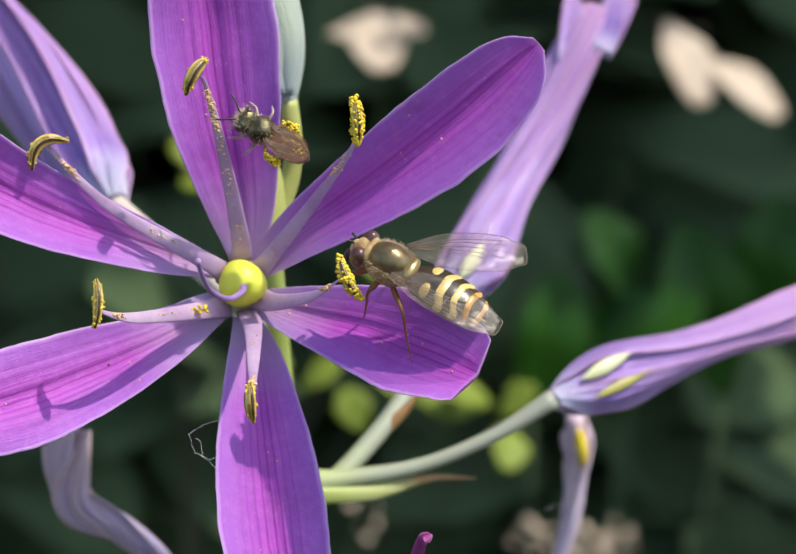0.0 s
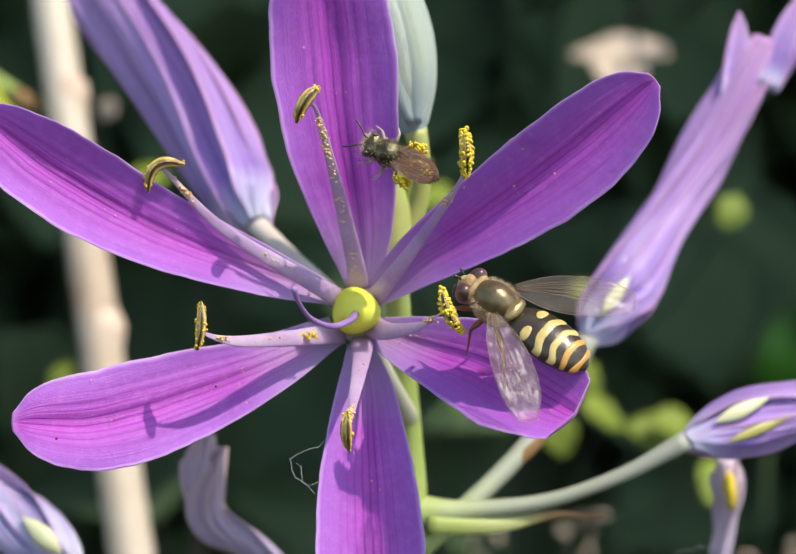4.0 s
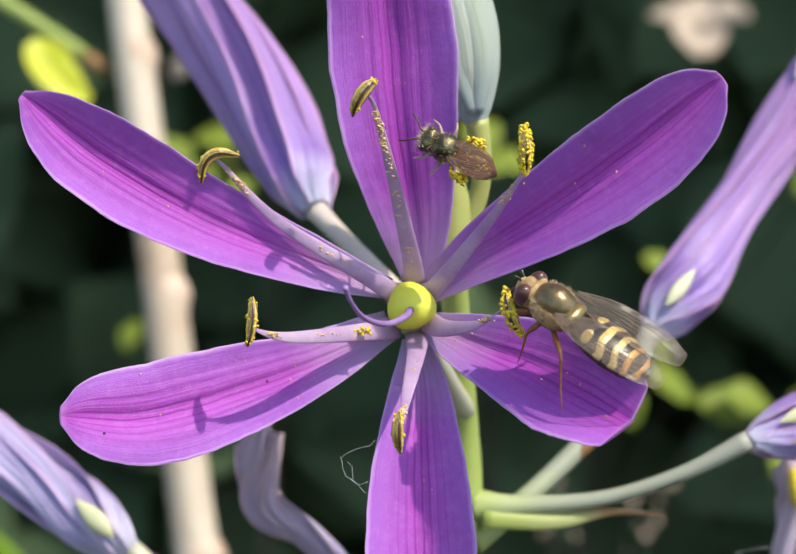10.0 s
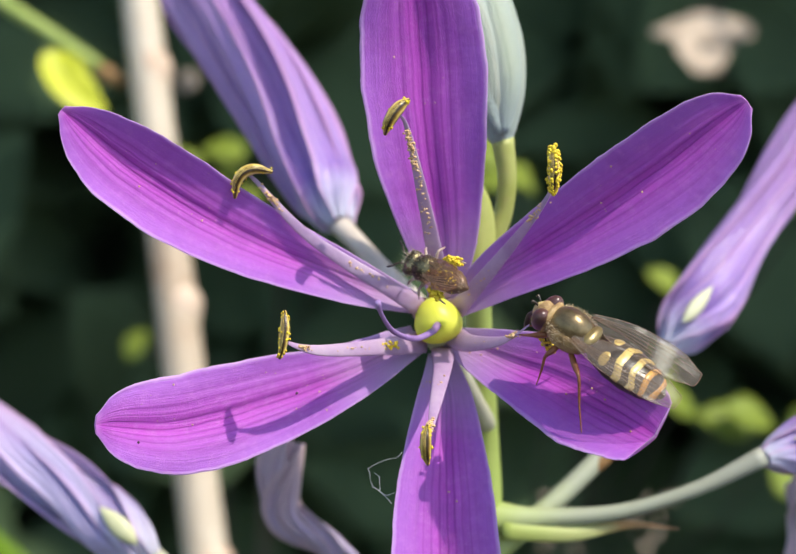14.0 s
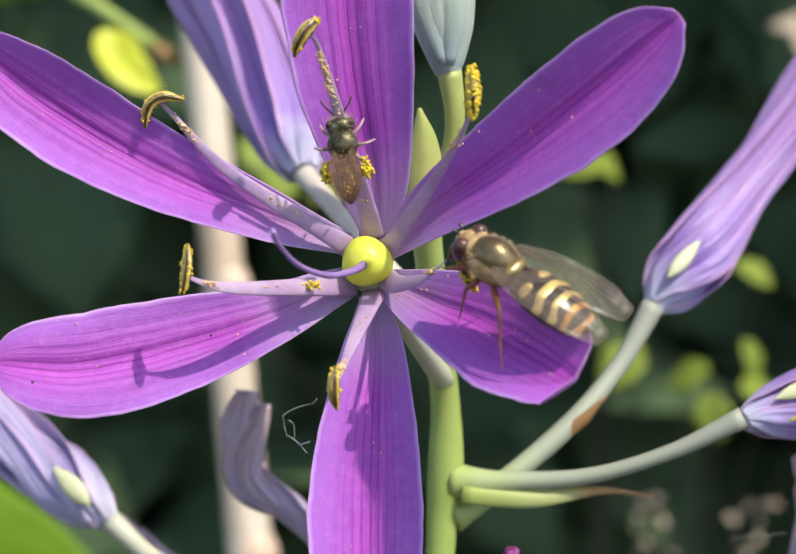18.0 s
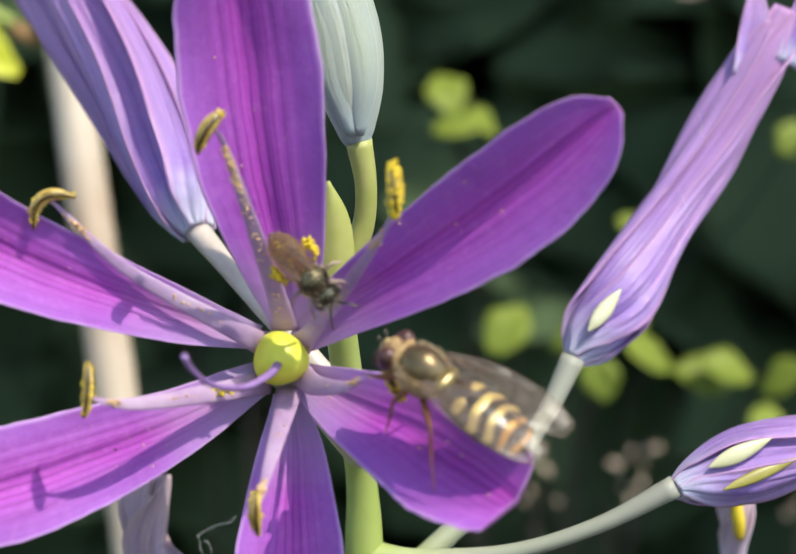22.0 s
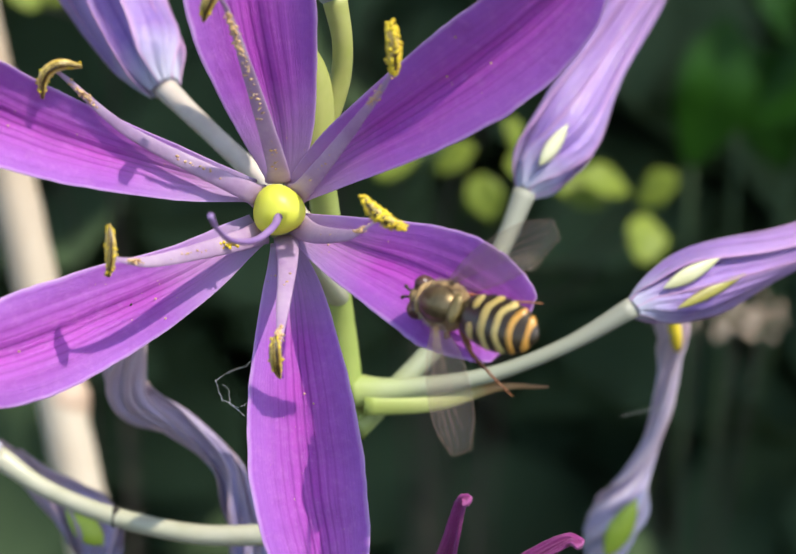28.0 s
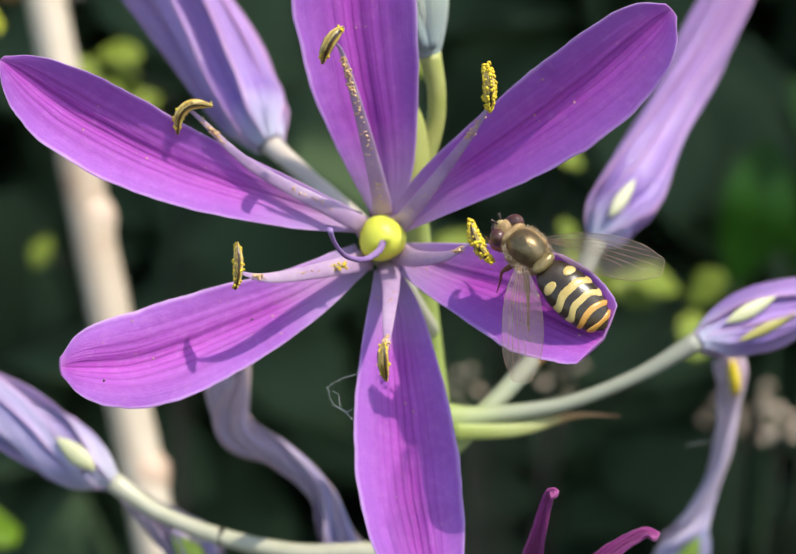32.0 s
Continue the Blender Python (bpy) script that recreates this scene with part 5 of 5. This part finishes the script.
bee = thing("small_bee", (0, 0, 0), "tiny olive-bronze bee with smoky wings and pollen on its legs", "bee")
bee["grow"] = 1.14
part("abdomen", tube([(0.2, 0, 0), (-0.3, 0, 0.02), (-1.1, 0, 0), (-1.8, 0, -0.1), (-2.3, 0, -0.25)], (0.25, 0.58, 0.72, 0.55, 0.08), 18, 26, lambda s, a: 1 + 0.03 * math.cos(30 * s), squash=0.85), MAT["bee_belly"], bee)
part("thorax", blob((0.75, 0, 0.12), (0.8, 0.8, 0.7), 18, 12, bump=lambda d: 1 + 0.05 * noise.noise(d * 8)), MAT["bee_shell"], bee)
bh = part("head", blob((1.72, 0, 0.02), (0.5, 0.74, 0.58), 18, 12, bump=lambda d: 1 + 0.04 * noise.noise(d * 9)), MAT["bee_shell"], bee)
for sgn in (1, -1):
    part("eye", blob((1.82, sgn * 0.54, 0.06), (0.28, 0.22, 0.44), 12, 8), MAT["dark_shell"], bh, "black eye")
    part("antenna", tube([(2.1, sgn * 0.15, 0.2), (2.4, sgn * 0.34, 0.42), (2.75, sgn * 0.62, 0.4), (3.1, sgn * 0.8, 0.35)], (0.06, 0.06, 0.055, 0.05), 6, 12), MAT["dark_shell"], bh)
    for hip, knee, toe in (((1.15, 0.4, -0.3), (1.6, 0.95, -0.2), (2.1, 1.15, -0.75)), ((0.7, 0.45, -0.35), (0.7, 1.2, -0.15), (0.95, 1.6, -0.8)), ((0.3, 0.4, -0.35), (-0.35, 1.1, -0.1), (-1.0, 1.25, -0.7))):
        h, k, t = [(p[0], p[1] * sgn, p[2]) for p in (hip, knee, toe)]
        leg = part("leg", tube([h, tuple((V(h) + V(k)) / 2), k, tuple((V(k) + V(t)) / 2), t], (0.09, 0.11, 0.07, 0.07, 0.035), 7, 16, lambda s, a: 1 + 0.2 * noise.noise(Vector((s * 30, math.cos(a), math.sin(a))))), MAT["bee_leg"], bee)
    grains = [blob((-0.35 - 0.1 * i + bristles.gauss(0, 0.16), sgn * (1.02 + bristles.gauss(0, 0.12)), -0.08 + bristles.gauss(0, 0.16)), (0.1, 0.1, 0.1), 5, 4) for i in range(6) for _ in range(11)]
    part("pollen", joined(*grains), MAT["pollen"], leg, kind="stuff")
    bw = moving_part("wing", wing_geo(2.55, (0.14, 0.38, 0.52, 0.54, 0.26), (0.14, 0.4, 0.54, 0.54, 0.26), sgn), MAT["wing_brown"], bee, (0.5, sgn * 0.38, 0.55), "smoky brown folded wing")
    bw.matrix_basis = Matrix.Translation(V((0.5, sgn * 0.38, 0.55)) * 0.00114) @ pose(0, 0, 0, 0, -5 + 2 * sgn, 9 * sgn)
    part("venation", wing_veins(2.55, sgn, 0.012, 0.46), MAT["vein"], bw, kind="stuff")

fuzz = []
for k in range(520):
    d = V((bristles.gauss(0, 1), bristles.gauss(0, 1), bristles.gauss(0.3, 1))).normalized()
    c0, size = ((0.75, 0, 0.12), (0.8, 0.8, 0.7)) if k % 3 == 0 else (((1.72, 0, 0.02), (0.5, 0.74, 0.58)) if k % 3 == 1 else ((-1.0, 0, 0), (1.2, 0.68, 0.6)))
    c = V(c0) + V([a * b for a, b in zip(d, size)])
    q = c + (d + V((-0.5, 0, 0))).normalized() * bristles.uniform(0.08, 0.2)
    s = V((0.012, 0.012, 0))
    fuzz.append(([tuple(c - s), tuple(c + s), tuple(q), tuple(c + V((0, 0, 0.016)))], [(0, 1, 2), (1, 3, 2), (3, 0, 2)]))
for k in range(160):
    c = V((2.05 + bristles.gauss(0, 0.08), bristles.gauss(0, 0.3), bristles.gauss(-0.05, 0.25)))
    q = c + V((bristles.uniform(0.15, 0.4), bristles.gauss(0, 0.12), bristles.gauss(0.05, 0.12)))
    fuzz.append(([tuple(c - V((0, 0.014, 0))), tuple(c + V((0, 0.014, 0))), tuple(q)], [(0, 1, 2)]))
part("hair", joined(*fuzz), MAT["cream_hair"], bee, kind="stuff")
grains = []
for k in range(90):
    a = bristles.gauss(0.2, 0.9)
    x = bristles.choice((-0.6, -1.2, -1.5, 0.5)) + bristles.gauss(0, 0.2)
    r = 0.66 * math.sqrt(max(0.05, 1 - ((x + 0.7) / 1.75) ** 2))
    k = bristles.uniform(0.04, 0.09)
    grains.append(blob((x, r * math.sin(a), r * 0.86 * math.cos(a)), (k, k, k), 5, 4))
part("pollen_dust", joined(*grains), MAT["pollen"], bee, "yellow pollen caught on the back", kind="stuff")

# ---- small details ----
drops = thing("dew_drops", (-12.5, 20.5, -23.2), "glossy dew drops along a lavender withered flower", "dew", kind="stuff")
geos = []
dew = random.Random(3)
DEW = ((-13.4, 22.6), (-10.3, 17.4))
for k in range(16):
    s = k / 15
    geos.append(blob((DEW[0][0] + (DEW[1][0] - DEW[0][0]) * s + dew.gauss(0, 0.1), DEW[0][1] + (DEW[1][1] - DEW[0][1]) * s + dew.gauss(0, 0.1), -26.4 + 2.9 * s), (0.24 * dew.uniform(0.4, 1.1),) * 3, 10, 7))
part("drops", joined(*geos), MAT["dew"], drops)
thread = thing("silk_thread", (-2.6, -9.5, 4), "fine white silk thread caught on the lower petal", "thread")
def kinked(run, seed, amount=0.3):
    c = spline(run, len(run) * 4)
    return [tuple(V(p) + amount * V((noise.noise(V(p) * 2.3 + V((seed, 0, 0))), noise.noise(V(p) * 2.3 + V((0, seed, 5))), 0))) for p in c]


part("strand", tube(kinked([(-1.4, -8.0, 4.0), (-2.5, -8.5, 3.8), (-3.35, -8.9, 3.8), (-3.3, -9.84, 3.8), (-2.6, -10.4, 3.8), (-1.8, -10.3, 3.8)], 3.1), (0.009,) * 6, 5, 90), MAT["thread"], thread)
part("strand", tube(kinked([(-3.2, -9.1, 3.8), (-2.8, -9.8, 3.8), (-2.6, -10.5, 3.8), (-1.9, -11.1, 3.8)], 7.7), (0.008,) * 4, 5, 60), MAT["thread"], thread)
for run in ([(24.0, -16.5, -20), (25.4, -16.1, -20), (26.6, -16.0, -20), (27.6, -15.8, -20)], [(25.6, 9.6, -21.5), (25.3, 10.4, -21), (24.9, 11.2, -20.8)], [(27.2, 14.2, -22), (26.6, 15.0, -22), (26.4, 16.2, -22)]):
    strand = thing("silk_thread", run[0], "short fine white silk thread on the plant", "thread")
    part("strand", tube(kinked(run, run[0][0]), (0.01,) * 4, 5, 40), MAT["thread"], strand)
specks = thing("pollen_specks", (0, 0, 3), "scattered buff pollen specks on the violet petals", "pollen", kind="stuff")
geos = []
for path, lh, rh, facing, cup, roll in PETALS:
    c = spline(path, 40)
    for k in range(20):
        i = dew.randrange(5, 37)
        h = float(np.interp(i / 40, [q for q, _ in lh], [q for _, q in lh]))
        s = dew.uniform(-0.9, 0.9)
        t = V(c[i + 1]) - V(c[i])
        side = t.cross(V(facing)).normalized()
        up = side.cross(t).normalized()
        r = dew.choice((0.02, 0.03, 0.04, 0.07))
        geos.append(blob(V(c[i]) + side * s * h + up * (0.16 + cup * h * (0.55 * (math.sqrt(s * s + 0.08) - 0.283) + 0.5 * s * s)), (r, r, r * 0.8), 6, 5))
part("grains", joined(*geos), MAT["pollen_pale"], specks)
clumps = thing("pollen_clump", (-2.2, -1.3, 2.4), "orange-yellow pollen clump stuck beside the ovary", "pollen", kind="stuff")
part("grains", joined(*[blob((-2.3 + dew.gauss(0, 0.3), -1.2 + dew.gauss(0, 0.22), 2.2 + dew.gauss(0, 0.12)), (0.11, 0.11, 0.11), 6, 5) for _ in range(22)]), MAT["pollen"], clumps)
frass = thing("dark_specks", (5.6, -4.8, 2.6), "tiny dark specks on the violet petals", "speck", kind="stuff")
part("specks", joined(*[blob(p, (0.09, 0.09, 0.05), 6, 5) for p in ((5.6, -4.75, 3.0), (-17.2, -7.6, 8.2), (-8.2, -4.4, 2.8), (10.3, 10.0, 5.6))]), MAT["bark"], frass)


# ---- what moves ----
def along(front, rear, lean):
    """A pose with its forward axis from rear to front and its back towards the open side, leaning by some degrees to its right."""
    a, b = V(front), V(rear)
    x = (a - b).normalized()
    z = V((0, 0, 1))
    z = (z - x * z.dot(x)).normalized()
    y = z.cross(x)
    k = radians(lean)
    z = z * math.cos(k) - y * math.sin(k)
    y = z.cross(x)
    m = Matrix((x, y, z)).transposed().to_4x4()
    return ROOT @ Matrix.Translation((a + b) * 0.0005) @ m


def motions():
    walk(fly, [
        (0, along((6.58, 2.16, 7.5), (14.10, -2.79, 10.3), 24)),
        (0.5, along((7.21, 2.38, 7.5), (14.42, -3.28, 10.3), 24)),
        (1, along((6.77, 2.04, 7.5), (14.35, -3.38, 10.3), 24)),
        (2, along((6.68, 1.75, 7.5), (14.34, -3.21, 10.3), 24)),
        (2.5, along((6.69, 2.55, 7.5), (14.44, -3.17, 10.3), 24)),
        (4, along((6.55, 2.12, 7.5), (14.32, -3.47, 10.3), 24)),
        (4.5, along((6.93, 2.18, 7.5), (14.43, -3.71, 10.3), 24)),
        (6.5, along((6.39, 1.86, 7.5), (14.27, -3.59, 10.3), 24)),
        (7, along((6.25, 1.86, 7.5), (14.52, -3.73, 10.3), 24)),
        (9, along((6.71, 2.15, 7.5), (14.59, -3.63, 10.3), 36)),
        (13, along((5.75, 1.63, 7.5), (14.33, -4.03, 10.3), 36)),
        (17, along((5.88, 2.06, 7.5), (14.57, -4.01, 10.3), 36)),
        (19, along((6.03, 1.76, 7.5), (14.73, -3.65, 10.3), 36)),
        (20, along((6.02, 1.78, 7.5), (14.41, -3.41, 10.3), 36)),
        (23, along((6.15, 1.83, 7.5), (14.34, -3.94, 10.3), 36)),
        (24, along((5.78, 1.26, 7.5), (14.09, -3.79, 10.3), 36)),
        (26.5, along((6.10, 1.72, 7.5), (14.37, -3.33, 10.3), 36)),
        (26.7, along((6.00, 1.60, 7.8), (14.30, -3.30, 10.6), 30)),
        (26.8, along((5.40, -0.60, 9.5), (13.80, -2.90, 13.0), 10)),
        (26.9, along((5.60, -6.80, 9.0), (12.60, -7.50, 13.5), 8)),
        (27, along((7.30, -6.50, 7.5), (14.40, -7.09, 12.8), 5)),
        (27.5, along((7.26, -4.87, 7.5), (13.95, -5.67, 13.2), 5)),
        (28, along((7.80, -4.05, 7.5), (13.60, -5.80, 14.8), 5)),
        (28.5, along((7.70, -3.39, 7.5), (13.27, -6.0, 14.4), 5)),
        (29, along((6.27, -0.05, 7.5), (13.67, -6.45, 10.3), 10)),
        (29.5, along((5.95, 0.57, 7.5), (14.35, -6.69, 10.3), 10)),
        (30, along((6.99, 0.02, 7.5), (14.16, -6.41, 10.3), 10)),
        (31, along((6.91, 0.97, 7.5), (13.46, -5.61, 10.3), 10)),
        (32, along((7.20, 1.47, 7.5), (13.67, -5.59, 10.3), 10)),
    ])
    walk(bee, [
        (0, along((0.31, 10.26, 6.2), (4.29, 7.63, 6.3), 0)),
        (2, along((0.42, 10.92, 6.2), (4.48, 8.44, 6.3), 0)),
        (4, along((1.32, 10.43, 6.2), (5.37, 8.38, 6.3), 0)),
        (9, along((1.11, 10.40, 6.2), (5.55, 8.31, 6.3), 0)),
        (11, along((1.32, 10.42, 6), (5.12, 8.51, 6.6), 0)),
        (11.5, along((1.05, 9.25, 6), (5.20, 8.71, 6.7), 0)),
        (12, along((0.37, 5.67, 6.2), (3.57, 9.25, 6.3), 0)),
        (12.5, along((0.89, 4.90, 6.2), (3.25, 9.05, 6.3), 0)),
        (13, along((1.71, 3.58, 6.2), (2.80, 9.45, 6.3), 0)),
        (13.5, along((-1.04, 2.90, 3.6), (3.10, 4.72, 3.7), 0)),
        (14, along((-1.00, 3.93, 2.9), (1.64, 2.69, 5.2), 0)),
        (14.5, along((-0.64, 3.98, 2.9), (1.59, 2.56, 5.3), 0)),
        (16.5, along((-1.20, 5.95, 3.6), (2.06, 3.02, 3.7), 0)),
        (17, along((-1.86, 6.39, 3.6), (2.13, 3.05, 3.7), 0)),
        (17.5, along((-1.30, 7.41, 4.6), (1.48, 4.14, 4.7), 0)),
        (18, along((-0.75, 8.21, 4.6), (0.01, 3.92, 4.7), 0)),
        (18.5, along((1.42, 9.87, 6.2), (-0.95, 6.03, 6.3), 0)),
        (19, along((1.48, 10.38, 6.2), (-1.14, 6.13, 6.3), 0)),
        (19.5, along((1.75, 10.77, 5.8), (0.40, 7.22, 7.2), 0)),
        (20, along((0.93, 11.21, 6), (0.89, 6.96, 6.6), 0)),
        (20.5, along((2.71, 10.57, 6), (0.64, 6.98, 6.8), 0)),
        (21, along((3.56, 7.62, 5.7), (0.03, 8.06, 7.4), 0)),
        (21.5, along((3.45, 6.40, 4.6), (0.05, 8.36, 5.9), 0)),
        (22, along((3.61, 3.85, 4.2), (0.64, 7.08, 4.3), 0)),
        (22.5, along((4.83, 5.01, 3.8), (1.23, 5.97, 5.2), 0)),
        (23, along((4.86, 5.55, 3.6), (2.50, 3.32, 5.6), 0)),
        (23.5, along((5.12, 5.84, 3.6), (2.72, 3.51, 5.5), 0)),
        (24, along((6.64, 5.36, 3.5), (5.29, 2.66, 5.7), 0)),
        (24.5, along((7.09, 6.10, 7.4), (6.07, 3.09, 9.4), 0)),
        (26.5, along((7.81, 7.70, 7.5), (6.19, 4.43, 9.1), 0)),
        (26.7, along((7.60, 7.50, 8.0), (6.00, 4.30, 8.6), 0)),
        (26.8, along((9.60, 2.55, 12), (12.40, 1.30, 12.4), 0)),
        (26.9, along((35.0, 10.0, 13.5), (32.0, 7.5, 13.5), 0)),
        (27, along((45.0, 22.0, 12), (42.0, 19.0, 12), 0)),
        (27.3, along((59.03, 39.07, 5), (56.12, 35.70, 5), 0)),
        (32, along((58.93, 39.11, 5), (56.03, 35.74, 5), 0)),
    ])
    k = 0.001
    pivot = (V((6.3, 0.7, 8.9)) - anchor_of(flower)) * k
    for ob in worked:
        poses = {name: Matrix.Translation(V(go) * k) @ Matrix.Translation(pivot) @ pose(0, 0, 0, 0, 0, turn) @ Matrix.Translation(-pivot) for name, go, turn in (("held", (0.1, -0.6, -0.9), -25), ("under", (1.0, -0.6, -2.9), -40), ("free", (0, 0, 0), 0), ("licked", (-0.1, 0.05, -0.8), -12))}
        walk(ob, [(t, poses[name]) for t, name in ((0, "held"), (9.6, "held"), (10.6, "under"), (26.4, "under"), (26.8, "free"), (28.9, "free"), (29.6, "licked"), (30.6, "licked"), (31.2, "held"), (32, "held"))])
    for w, sgn in fly_wings:
        hinge = Matrix.Translation(V((1.35, sgn * 1.05, 0.85)) * 0.00104)
        wide, shut = ((28, 7), (34, -6))[sgn > 0]
        walk(w, [(t, hinge @ pose(0, 0, 0, 8 * sgn * k, -3, -sgn * (shut + (wide - shut) * k))) for t, k in ((0, (1.2, 0.05)[sgn > 0]), (0.5, (1, 0.7)[sgn > 0]), (1, (1.3, 1.05)[sgn > 0]), (7.2, (1.3, 1.05)[sgn > 0]), (7.6, 0.45), (8.2, 0), (26.5, 0), (26.8, 1.6), (27, 1.5), (28.5, 1.5), (29.2, 1.15), (32, 1.25))])


motions()
